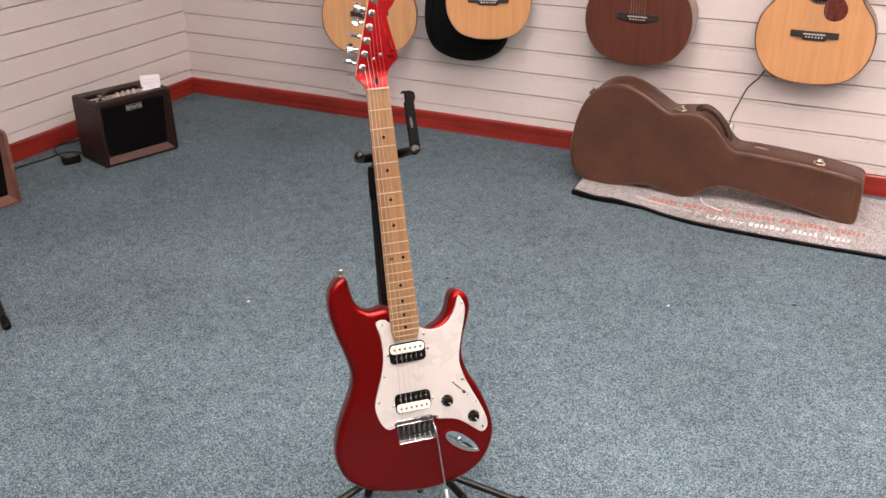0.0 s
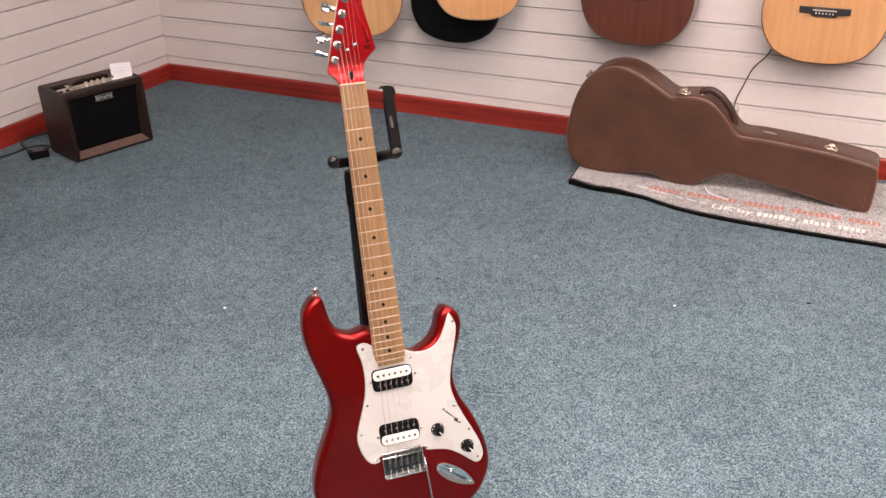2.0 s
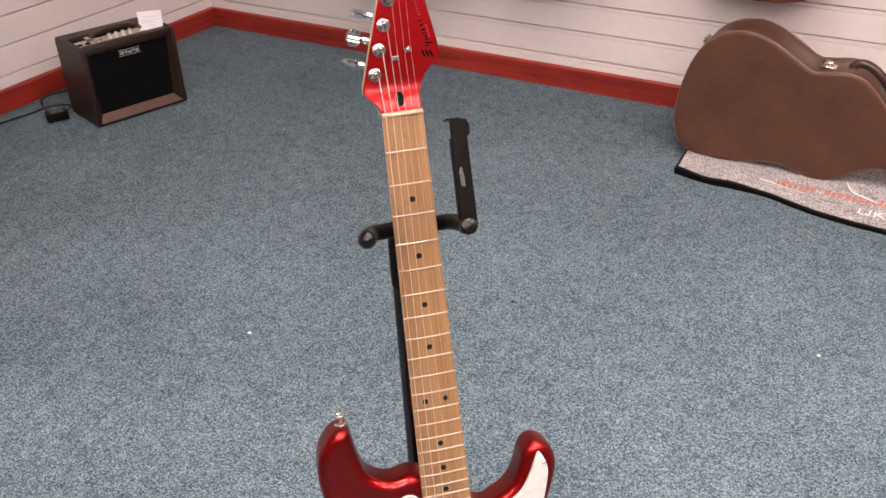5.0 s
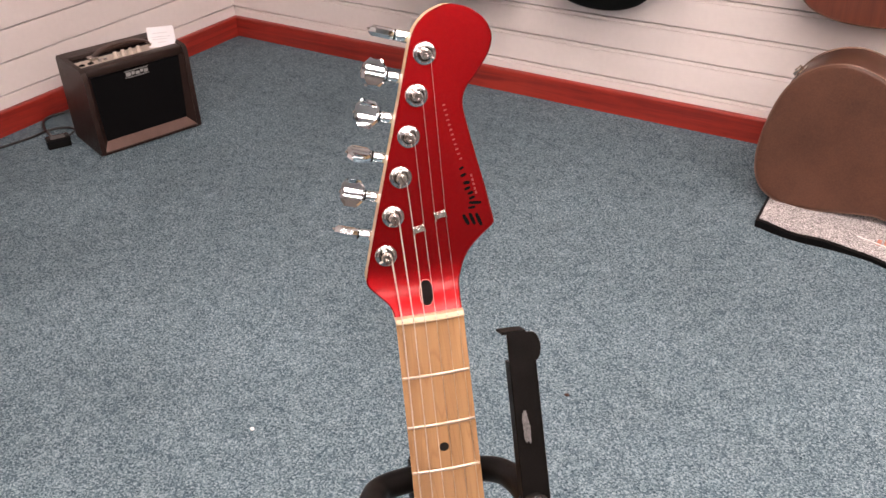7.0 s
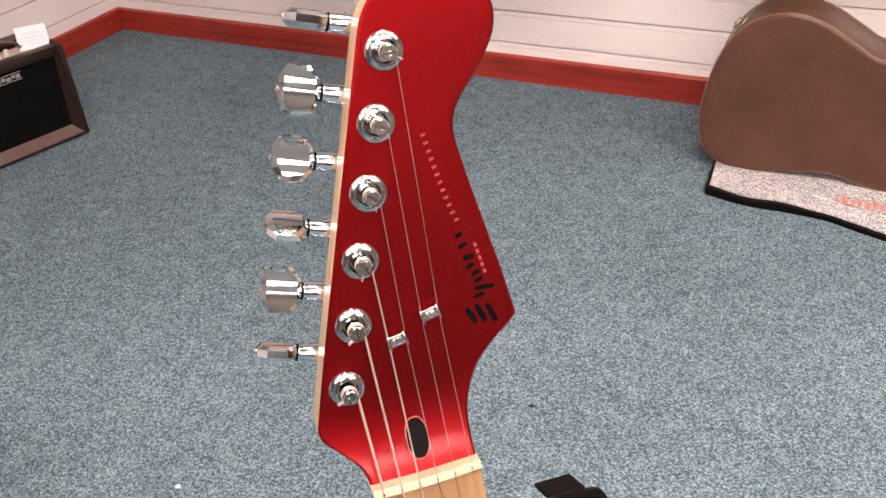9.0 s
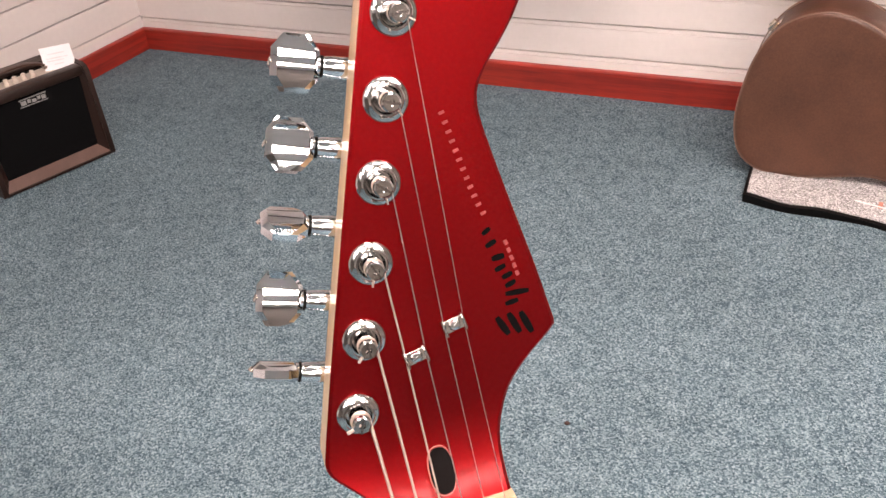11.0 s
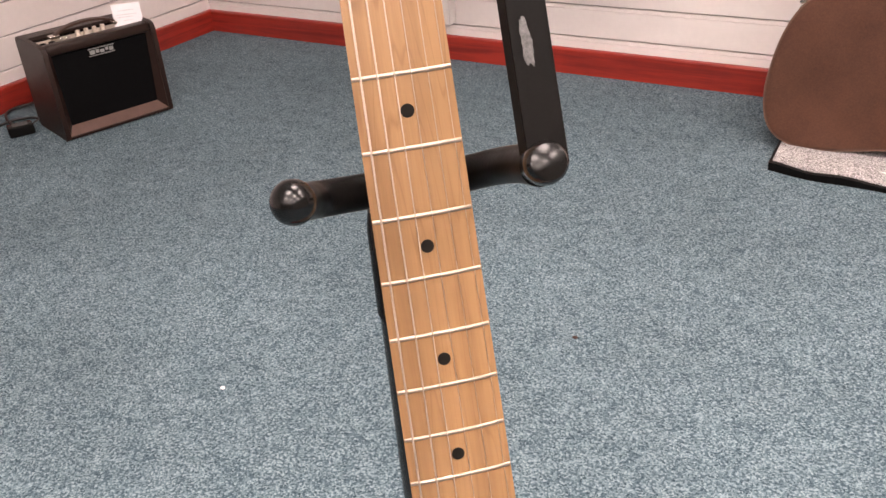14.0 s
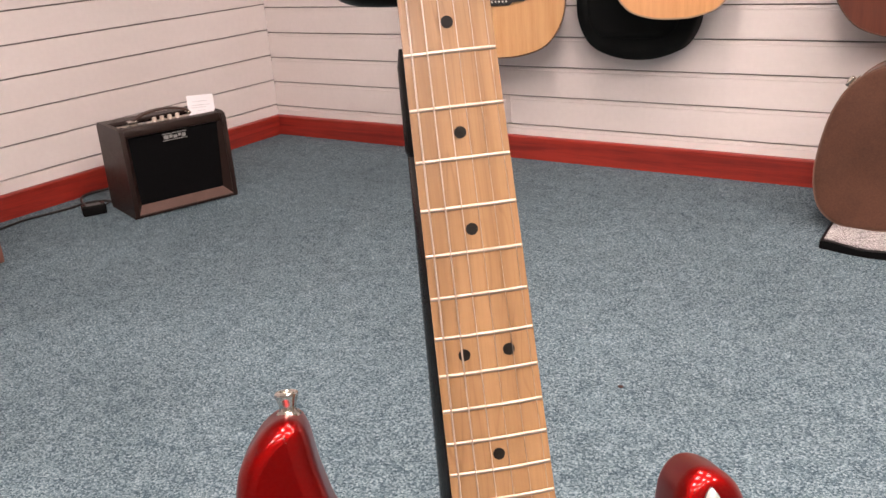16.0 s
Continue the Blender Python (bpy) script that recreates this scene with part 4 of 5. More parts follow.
part("hub", tube([sp(HUB + Vector((0, 0, 0.035))), sp(HUB + Vector((0, 0, 0.03))), sp(HUB + Vector((0, 0, -0.03))), sp(HUB + Vector((0, 0, -0.035)))], [0.018, 0.024, 0.024, 0.018], 24), M_BLACK, stand, "black plastic hub")
yoke_pts = spline([g(-0.0550, -0.1125, 0.034), g(-0.0535, -0.1155, 0.018), g(-0.0495, -0.1198, -0.006), g(-0.0400, -0.1230, -0.024), g(-0.006, -0.1244, -0.0325), g(0.022, -0.1237, -0.029),
                   g(0.0380, -0.1200, -0.014), g(0.0445, -0.1165, 0.010), g(0.0462, -0.1145, 0.036)], 6, False)
yoke = part("yoke", tube([sp(p) for p in yoke_pts], 0.0086, 18), M_RUBBER, stand, "foam-covered neck yoke")
part("neck_link", tube([sp(TOP), sp(g(-0.006, -0.1250, -0.036))], 0.008, 14), M_BLACK_METAL, stand)
part("end_ball", ball(0.0094, 24), M_BLACK_GLOSS, yoke, "glossy black end ball", m=Matrix.Translation(sp(g(-0.0550, -0.1123, 0.036))))
CAP = g(0.0464, -0.1130, 0.039)
nrm = (g(0.0464, -0.1105, 0.052) - CAP).normalized()
part("end_cap", lathe([(0.0076, -0.004), (0.0090, -0.002), (0.0092, 0.006), (0.0086, 0.0098), (0.0074, 0.0114), (0.0050, 0.0121), (0, 0.0124)], 28), M_BLACK_GLOSS, yoke, "round black end cap",
     m=between(sp(CAP), sp(CAP + nrm)))
# flip-up gate: a steel channel with a hooked top
a, b = g(0.0472, -0.108, 0.0410), g(0.0500, -0.0060, 0.0175)
gy = (b - a).normalized()
gx = (g(1, 0, 0) - g(0, 0, 0))
gx = (gx - gy * gx.dot(gy)).normalized()
gz = gx.cross(gy)
GATE = SI @ Matrix(((gx.x, gy.x, gz.x, a.x), (gx.y, gy.y, gz.y, a.y), (gx.z, gy.z, gz.z, a.z), (0, 0, 0, 1)))
LEN = (b - a).length
pl = [Vector(p) for p in ((-0.0078, -0.006), (0.0092, -0.006), (0.0088, LEN * 0.80))]
pl += [Vector((0.0072 + 0.0052 * math.cos(t), LEN * 0.88 + 0.0095 * math.sin(t))) for t in [radians(d) for d in range(-50, 100, 15)]] + [Vector((-0.0078, LEN * 0.985))]
gate = part("gate", slab(pl, rounded(0.0035, 0.0015, 0.0006, 2)), M_GATE, stand, "flip-up black steel gate bar", m=GATE)
part("flange", box(-0.0078, -0.004, -0.010, -0.0060, LEN * 0.80, 0.0025), M_GATE, gate, smooth=None, bevel=0.0004)
part("flange", box(0.0072, -0.004, -0.010, 0.0090, LEN * 0.80, 0.0025), M_GATE, gate, smooth=None, bevel=0.0004)
part("hook", box(-0.0108, LEN * 0.968, -0.013, 0.004, LEN * 0.985, 0.0034), M_GATE, gate, smooth=None, bevel=0.0005)
bm = bmesh.new()
wl = spline([(-0.0028, -0.012), (-0.0034, -0.004), (-0.0030, 0.005), (-0.0015, 0.0125), (0.0012, 0.0115), (0.0026, 0.004), (0.0030, -0.003), (0.0022, -0.0115), (0.0004, -0.0135)], 3)
wl = [q * (1 + 0.16 * math.sin(2.3 * i) * math.cos(1.1 * i)) for i, q in enumerate(wl)]
part("worn_sticker", slab(wl, [(0, 0.0034), (0.0002, 0.0037)]), M_WORN, gate, "rubbed-off grey sticker", m=pose(-0.0012, LEN * 0.40 + 0.0028, 0, 0, 0, 3) @ Matrix.Diagonal((0.72, 0.76, 1, 1)))
# legs and feet
for ang, name in ((19, 0), (126, 0), (233, 0)):
    d = Vector((math.cos(radians(ang)), math.sin(radians(ang)), 0))
    mid_foot = Vector((0.0265, -0.008, 0))
    foot = mid_foot + d * 0.268 + Vector((0, 0, 0.013))
    leg = part("leg", tube([mid_foot + d * 0.016 + Vector((0, 0, 0.110)), mid_foot + d * 0.07 + Vector((0, 0, 0.087)), foot], 0.0078, 16), M_BLACK_METAL, stand, "glossy black steel leg")
    part("rubber_foot", tube([foot - d * 0.022 + Vector((0, 0, 0.0128)), foot - d * 0.020 + Vector((0, 0, 0.0116)), foot + d * 0.010 - Vector((0, 0, 0.001)), foot + d * 0.013 - Vector((0, 0, 0.002))],
                             [0.0095, 0.0115, 0.0115, 0.009], 18), M_RUBBER, leg, "black rubber foot")
for mid, tip in ((g(0.062, -0.8060, -0.062), g(0.0700, -0.8050, 0.030)), (g(-0.104, -0.8010, -0.062), g(-0.0990, -0.8010, 0.032))):
    arm_pts = spline([sp(HUB), sp(HUB.lerp(mid, 0.5) + Vector((0, 0, -0.01))), sp(mid), sp(mid.lerp(tip, 0.5)), sp(tip)], 5, False)
    part("cradle_arm", tube(arm_pts, [0.0080] * (len(arm_pts) - 1) + [0.0070], 16), M_RUBBER, stand, "foam-covered cradle arm")
    part("arm_tip", ball(0.0082, 16), M_RUBBER, stand, m=Matrix.Translation(sp(tip)))


# ---------------------------------------------------------------- practice amplifiers by the west wall
def amplifier(m, label, w, d, h, skin, sill, front_panel):
    """A small combo: x along the front, y to the back, origin at the middle of the front's foot."""
    t = thing("amplifier", m, label, "amplifier", "practice amplifiers")
    k = 0.014
    prof = [(0.0, 0.008), (0.004, 0.0), (d - 0.01, 0.0), (d, 0.010), (d, h - 0.012), (d - 0.012, h), (0.026, h), (0.010, h - 0.006), (0.004, h - 0.02)]
    for x0, x1 in ((-w / 2, -w / 2 + k), (w / 2 - k, w / 2)):
        side = bmesh.new()
        a = [side.verts.new((x0, y, z)) for y, z in prof]
        b = [side.verts.new((x1, y, z)) for y, z in prof]
        for i in range(len(prof)):
            side.faces.new((a[i - 1], a[i], b[i], b[i - 1]))
        side.faces.new(a)
        side.faces.new(b)
        part("side_panel", side, skin, t, "vinyl-covered cabinet side", smooth=40, bevel=0.004)
    part("top_panel", box(-w / 2 + k, 0.010, h - 0.030, w / 2 - k, 0.050, h - 0.001), skin, t, smooth=35, bevel=0.008)
    part("top_panel", box(-w / 2 + k, 0.150, h - 0.030, w / 2 - k, d - 0.004, h - 0.001), skin, t, smooth=None, bevel=0.004)
    part("back_panel", box(-w / 2 + k, d - 0.02, 0.01, w / 2 - k, d - 0.006, h - 0.03), skin, t, smooth=None)
    part("bottom_panel", box(-w / 2 + k, 0.03, 0.002, w / 2 - k, d - 0.02, 0.014), skin, t, smooth=None)
    bm = bmesh.new()
    v = [bm.verts.new(p) for p in ((-w / 2 + k, 0.003, 0.0095), (w / 2 - k, 0.003, 0.0095), (w / 2 - k, 0.030, 0.034), (-w / 2 + k, 0.030, 0.034),
                                   (-w / 2 + k, 0.05, 0.0095), (w / 2 - k, 0.05, 0.0095))]
    bm.faces.new((v[0], v[1], v[2], v[3]))
    bm.faces.new((v[0], v[4], v[5], v[1]))
    bm.faces.new((v[3], v[2], v[5], v[4]))
    bm.faces.new((v[0], v[3], v[4]))
    bm.faces.new((v[1], v[5], v[2]))
    part("bottom_rail", box(-w / 2 + k, 0.0005, 0.001, w / 2 - k, 0.029, 0.0094), skin, t, smooth=None, bevel=0.002)
    part("sill", bm, sill, t, "sloping sill below the grille", smooth=None)
    bm = bmesh.new()
    v = [bm.verts.new(p) for p in ((-w / 2 + k, 0.0285, 0.030), (w / 2 - k, 0.0285, 0.030), (w / 2 - k, 0.022, h - 0.020), (-w / 2 + k, 0.022, h - 0.020),
                                   (-w / 2 + k, 0.05, 0.030), (w / 2 - k, 0.05, 0.030), (w / 2 - k, 0.04, h - 0.020), (-w / 2 + k, 0.04, h - 0.020))]
    for f in ((0, 1, 2, 3), (7, 6, 5, 4), (0, 4, 5, 1), (1, 5, 6, 2), (2, 6, 7, 3), (3, 7, 4, 0)):
        bm.faces.new([v[i] for i in f])
    for s in (-1, 1):
        ck = bmesh.new()
        xo = w / 2 - k + 0.0002
        v2 = [ck.verts.new((s * x, y, z)) for x, y, z in ((xo, 0.003, 0.006), (xo - 0.020, 0.028, 0.031), (xo, 0.036, 0.031), (xo, 0.008, h - 0.020), (xo - 0.012, 0.020, h - 0.021), (xo, 0.030, h - 0.021))]
        for f in ((0, 1, 2), (3, 5, 4), (0, 3, 4, 1), (1, 4, 5, 2), (2, 5, 3, 0)):
            ck.faces.new([v2[i] for i in f])
        part("cheek", ck, skin, t, "bevelled cheek beside the grille", smooth=None)
    part("grille", bm, M_GRILLE, t, "black woven speaker grille", smooth=None)
    # recessed control panel with its knobs
    pan = part("control_panel", box(-w / 2 + k, 0.050, h - 0.034, w / 2 - k, 0.150, h - 0.012), M_PANEL if front_panel else M_BLACK, t, "recessed control panel", smooth=None)
    kn = lathe([(0.0085, 0), (0.0085, 0.004), (0.0070, 0.006), (0.0064, 0.016), (0.005, 0.018), (0, 0.018)], 20)
    first = None
    for x in (0.02, 0.045, 0.07, 0.095):
        mm = pose(x - 0.05, 0.085, h - 0.012)
        if first is None:
            first = part("knob", kn, M_PANEL, pan, "cream control knob", m=mm)
        else:
            again(first, mm)
    for x in (-0.135, -0.108):
        part("input_socket", lathe([(0.0095, 0), (0.0095, 0.002), (0.0060, 0.003), (0.0055, 0.001), (0, 0.001)], 20), M_BLACK, pan, "black input socket", m=pose(x, 0.088, h - 0.012))
    for x in (-0.080, -0.062):
        part("switch", box(x - 0.005, 0.08, h - 0.012, x + 0.005, 0.094, h - 0.005), M_CHROME, pan, smooth=None, bevel=0.001)
    part("vent_strip", box(-w / 2 + k + 0.01, 0.128, h - 0.012, w / 2 - k - 0.02, 0.146, h - 0.0095), M_BLACK, pan, "black strip along the panel", smooth=None)
    # plate on the grille: a plain silvery badge
    bz = h - 0.048
    bd = part("badge", box(-0.040, 0.0165, bz - 0.0115, 0.040, 0.0225, bz + 0.0115), M_BLACK, t, "black and silver badge plate", smooth=None, bevel=0.001)
    bm = bmesh.new()
    for x0, x1, z0, z1 in ((-0.039, 0.039, 0.0090, 0.0110), (-0.039, 0.039, -0.0110, -0.0090), (-0.035, -0.020, -0.006, 0.006), (-0.017, -0.007, -0.004, 0.006), (-0.004, 0.008, -0.006, 0.003), (0.011, 0.020, -0.003, 0.006), (0.023, 0.035, -0.006, 0.005)):
        box(x0, 0.0158, bz + z0, x1, 0.0168, bz + z1, bm)
    part("badge_bars", bm, M_SILVER, bd, "silver bars", smooth=None)
    # strap handle
    hp = spline([(-0.098, 0.100, h - 0.004), (-0.090, 0.100, h + 0.004), (-0.062, 0.100, h + 0.017), (-0.02, 0.100, h + 0.024), (0.03, 0.100, h + 0.023), (0.066, 0.100, h + 0.015), (0.090, 0.100, h + 0.004), (0.098, 0.100, h - 0.004)], 5, False)
    bm = bmesh.new()
    rows = [[bm.verts.new((p.x, p.y + dy, p.z + dz)) for dy, dz in ((-0.011, -0.003), (-0.011, 0.003), (0, 0.0045), (0.011, 0.003), (0.011, -0.003))] for p in hp]
    for a, b in zip(rows, rows[1:]):
        for i in range(5):
            bm.faces.new((a[i - 1], a[i], b[i], b[i - 1]))
    bm.faces.new(rows[0])
    bm.faces.new(rows[-1])
    hd = part("handle", bm, M_LEATHER, t, "brown moulded strap handle", smooth=60)
    for x in (-0.095, 0.095):
        part("end_cap", box(x - 0.014, 0.086, h - 0.006, x + 0.014, 0.114, h + 0.004), M_NICKEL, hd, smooth=None, bevel=0.002)
    for x in (-w / 2 + 0.04, w / 2 - 0.04):
        for y in (0.05, d - 0.04):
            part("rubber_foot", lathe([(0.012, 0), (0.014, 0.003), (0.014, 0.006)], 12), M_RUBBER, t, m=pose(x, y, -0.003))
    return t


AMP = Matrix(((0.297, -0.955, 0, -2.011), (0.955, 0.297, 0, 1.387), (0, 0, 1, 0.003), (0, 0, 0, 1)))
amplifier(AMP, "dark brown practice amplifier with black grille standing on the carpet", 0.338, 0.215, 0.274, M_TOLEX, M_TOLEX_SILL, True)
AMP2 = Matrix(((0.16, -0.987, 0, -2.125), (0.987, 0.16, 0, 0.655), (0, 0, 1, 0.003), (0, 0, 0, 1)))
amplifier(AMP2, "tan-edged practice amplifier with black grille by the slatted wall", 0.336, 0.215, 0.282, M_TOLEX_RED, M_TOLEX_RED, True)

# price card standing on the amplifier
card = thing("price_card", AMP @ pose(0.120, 0.070, 0.2622, -10, 0, -26), "folded white price card standing on the amplifier", "card")
part("front_leaf", box(-0.041, -0.0004, 0, 0.041, 0.0004, 0.063), M_PAPER, card, smooth=None)
part("rear_leaf", box(-0.041, -0.0004, -0.0632, 0.041, 0.0004, 0.0), M_PAPER, card, smooth=None, m=pose(0, 0.0005, 0.0625, 20, 0, 0))
bm = bmesh.new()
for z, x0, x1 in ((0.042, -0.024, 0.02), (0.030, -0.03, 0.028), (0.023, -0.03, 0.016), (0.013, -0.012, 0.014)):
    box(x0, -0.0009, z, x1, -0.0005, z + 0.003, bm)
part("print", bm, M_INK, card, "grey printed bars", smooth=None)

# mains adapter and its leads on the carpet
ad = thing("power_adapter", pose(-2.256, 1.216, 0, 0, 0, 62), "black mains adapter lying on the carpet", "adapter")
part("housing", box(-0.036, -0.024, 0.001, 0.036, 0.024, 0.032), M_BLACK, ad, bevel=0.005)
part("label", box(-0.022, -0.015, 0.032, 0.022, 0.015, 0.0323), M_WORN, ad, smooth=None)
lead = spline([(-2.265, 1.255, 0.012), (-2.262, 1.285, 0.022), (-2.25, 1.310, 0.030)], 6, False)
tagged(mesh_object("amplifier_lead", tube(lead, 0.003, 8), M_CABLE, 60), "thin black lead from adapter to amplifier", "cable")
lead = spline([(-2.29, 1.225, 0.012), (-2.345, 1.248, 0.006), (-2.40, 1.270, 0.006), (-2.452, 1.305, 0.006), (-2.464, 1.345, 0.008), (-2.44, 1.385, 0.012), (-2.40, 1.42, 0.02)], 6, False)
tagged(mesh_object("mains_lead", tube(lead, 0.0042, 8), M_CABLE, 60), "black mains lead looping over the carpet", "cable")
lead = spline([(-2.262, 1.300, 0.006), (-2.305, 1.318, 0.005), (-2.345, 1.312, 0.005), (-2.378, 1.272, 0.005), (-2.384, 1.207, 0.004), (-2.398, 1.146, 0.004), (-2.412, 1.072, 0.004), (-2.40, 0.98, 0.004), (-2.37, 0.86, 0.01)], 6, False)
tagged(mesh_object("mains_lead", tube(lead, 0.0042, 8), M_CABLE, 60), "black mains lead running behind the other amplifier", "cable")

# leg of another stand at the edge of view
sl = thing("stand_leg", pose(-1.372, 0.128, 0), "black tubular stand leg with rubber foot on the carpet", "stand")
part("tube", tube([(0, 0, 0.014), (-0.10, 0.055, 0.075), (-0.30, 0.16, 0.20)], 0.010, 14), M_BLACK_METAL, sl)
part("rubber_foot", tube([(0.012, -0.007, 0.011), (0.009, -0.005, 0.013), (-0.022, 0.012, 0.026), (-0.025, 0.013, 0.028)], [0.010, 0.0128, 0.0128, 0.0105], 16), M_RUBBER, sl)


# ---------------------------------------------------------------- wall sockets
def wall_socket(x, z, w, double):
    t = thing("wall_socket", pose(x, YB, z), "white surface-mounted double mains socket" if double else "white mains socket with a plug in it", "socket", "wall sockets")
    part("box", box(-w / 2, -0.034, -0.043, w / 2, -0.0005, 0.043), M_SOCKET, t, smooth=None, bevel=0.003)
    face = part("faceplate", box(-w / 2, -0.043, -0.043, w / 2, -0.0345, 0.043), M_SOCKET, t, smooth=None, bevel=0.003)
    for cx in ((-0.035, 0.035) if double else (0,)):
        for dx, z0, z1, ww in ((0, -0.004, 0.004, 0.002), (-0.011, -0.020, -0.017, 0.0035), (0.011, -0.020, -0.017, 0.0035)):
            part("pin_slot", box(cx + dx - ww, -0.0436, z0, cx + dx + ww, -0.0428, z1), M_INLAY, face, smooth=None)
        part("switch", box(cx - 0.007, -0.046, 0.014, cx + 0.007, -0.0428, 0.030), M_SOCKET, face, smooth=None, bevel=0.001)
    return t


wall_socket(-1.437, 0.168, 0.146, True)
ws = wall_socket(0.234, 0.166, 0.086, False)
part("plug", box(-0.024, -0.078, -0.028, 0.024, -0.047, 0.022), M_SOCKET, ws, "white mains plug", bevel=0.005)


# ---------------------------------------------------------------- hung acoustic guitars
def acoustic(m, label, w, length, top, side, bind, pick=False, tail=True):
    """x across, z up, y into the wall; the origin is at the foot of the soundboard."""
    t = thing("acoustic_guitar", m, label, "guitar", "hung guitars")
    h = w / 2
    half = [(0, 0), (0.36 * h, 0.006), (0.70 * h, 0.035), (0.93 * h, 0.105), (1.0 * h, 0.185), (0.93 * h, 0.262), (0.74 * h, 0.322), (0.635 * h, 0.368), (0.66 * h, 0.412),
            (0.735 * h, 0.452), (0.71 * h, 0.505), (0.52 * h, 0.542), (0.2 * h, 0.552)]
    k = length / 0.552
    pts = [(x, y * k) for x, y in half] + [(-x, y * k) for x, y in reversed(half[1:])]
    lp = spline(pts, 5)
    turn = Matrix.Rotation(radians(90), 4, "X")
    b = part("body_side", slab(lp, [(0.0012, -0.0005), (0, -0.0012), (0, -0.098), (0.003, -0.101)]), side, t, "glossy wooden sides and back", m=turn, smooth=50)
    part("soundboard", slab([q for q in inset(lp, 0.0035)], [(0, -0.0004), (0.0003, 0.0006)]), top, t, "wooden soundboard", m=turn, smooth=50)
    bl = bmesh.new()
    slab(lp, [(0, -0.0012), (0, 0.0004), (0.0008, 0.0009), (0.0042, 0.0009), (0.0042, -0.0004)], bl, (False, False))
    part("binding", bl, bind, t, m=turn, smooth=50)
    by = 0.197 * k
    bw = 0.082
    bp = [Vector((x, by + y)) for x, y in ((-bw, -0.010), (-0.045, -0.012), (-0.035, -0.020), (0.035, -0.020), (0.045, -0.012), (bw, -0.010), (bw, 0.012), (-bw, 0.012))]
    br = part("bridge", slab(bp, [(0, 0.0004), (0, 0.006), (0.002, 0.0075)]), M_EBONY, t, "dark wooden bridge", m=turn, smooth=30)
    part("saddle", box(-0.038, by + 0.001, 0.007, 0.038, by + 0.004, 0.0105), M_CREAM, br, smooth=None)
    pin = lathe([(0.0028, 0), (0.0026, 0.002), (0, 0.0026)], 10)
    first = None
    for i in range(6):
        mm = pose(-0.027 + 0.0108 * i, by - 0.008, 0.0074)
        if first is None:
            first = part("bridge_pin", pin, M_CREAM, br, m=mm)
        else:
            again(first, mm)
    sh = 0.375 * k
    disc = lathe([(0.050, 0.0006), (0.050, 0.0009), (0, 0.0009)], 40)
    part("sound_hole", disc, M_INLAY, t, "dark sound hole", m=turn @ pose(0, sh, 0))
    ring = lathe([(0.052, 0.0006), (0.052, 0.0010), (0.058, 0.0010), (0.058, 0.0006)], 40)
    part("rosette", ring, M_BINDING, t, m=turn @ pose(0, sh, 0))
    if pick:
        pp = spline([(0.022, sh - 0.046), (0.018, sh - 0.085), (0.034, sh - 0.108), (0.062, sh - 0.112), (0.088, sh - 0.098), (0.096, sh - 0.065), (0.074, sh - 0.028), (0.060, sh + 0.002), (0.052, sh - 0.012), (0.040, sh - 0.034)], 5)
        part("pickguard", slab(pp, [(0, 0.0006), (0, 0.0016), (0.0008, 0.002)]), M_TORTOISE, t, "dark red tortoiseshell pickguard", m=turn)
    top_y = 0.545 * k
    fb = [Vector((x, y)) for x, y in ((-0.028, sh + 0.05), (0.028, sh + 0.05), (0.0215, top_y + 0.36), (-0.0215, top_y + 0.36))]
    nk = part("neck", slab(fb, [(0, -0.001), (0.004, -0.018), (0.012, -0.024)]), side, t, "wooden neck", m=turn)
    part("fingerboard", slab(fb, [(0, 0.0005), (0, 0.006), (0.001, 0.0066)]), M_EBONY, nk)
    hs = spline([(-0.023, top_y + 0.365), (-0.034, top_y + 0.39), (-0.037, top_y + 0.53), (-0.02, top_y + 0.545), (0, top_y + 0.54), (0.02, top_y + 0.545), (0.037, top_y + 0.53), (0.034, top_y + 0.39), (0.023, top_y + 0.365)], 4)
    part("headstock", slab(hs, [(0, -0.014), (0, 0.0), (0.0006, 0.0006)]), M_EBONY, nk)
    for i in range(6):
        xs = -0.027 + 0.0108 * i
        xn = -0.018 + 0.0072 * i
        part("string", tube([(xs, by - 0.006, 0.0078), (xs, by + 0.0025, 0.0112), (xn, top_y + 0.36, 0.0085), (xn * 1.4, top_y + 0.42 + 0.02 * (i % 3), 0.004)], 0.0006 - 0.00005 * i, 5), M_STRING, t, m=turn, smooth=70)
    hk = part("wall_hook", tube(spline([(-0.032, -0.022, top_y + 0.372), (-0.030, 0.010, top_y + 0.366), (-0.018, 0.030, top_y + 0.362), (0, 0.036, top_y + 0.36), (0.018, 0.030, top_y + 0.362), (0.030, 0.010, top_y + 0.366), (0.032, -0.022, top_y + 0.372)], 4, False), 0.006, 10),
              M_RUBBER, t, "foam-covered wall hook")
    # the hook's arm runs square to the wall and ends in a clip plate on the slats
    out = m.to_3x3().inverted() @ Vector((0, 1, 0))
    root = Vector((0, 0.034, top_y + 0.36))
    end = root + out * (YB - 0.001 - (m @ root).y)
    part("hook_arm", tube([root, end], 0.005, 12), M_BLACK_METAL, hk, "black steel arm")
    part("clip_plate", box(-0.03, -0.004, -0.04, 0.03, 0, 0.04), M_BLACK_METAL, hk, m=Matrix.Translation(end) @ m.to_3x3().inverted().to_4x4(), smooth=None, bevel=0.001)
    return t


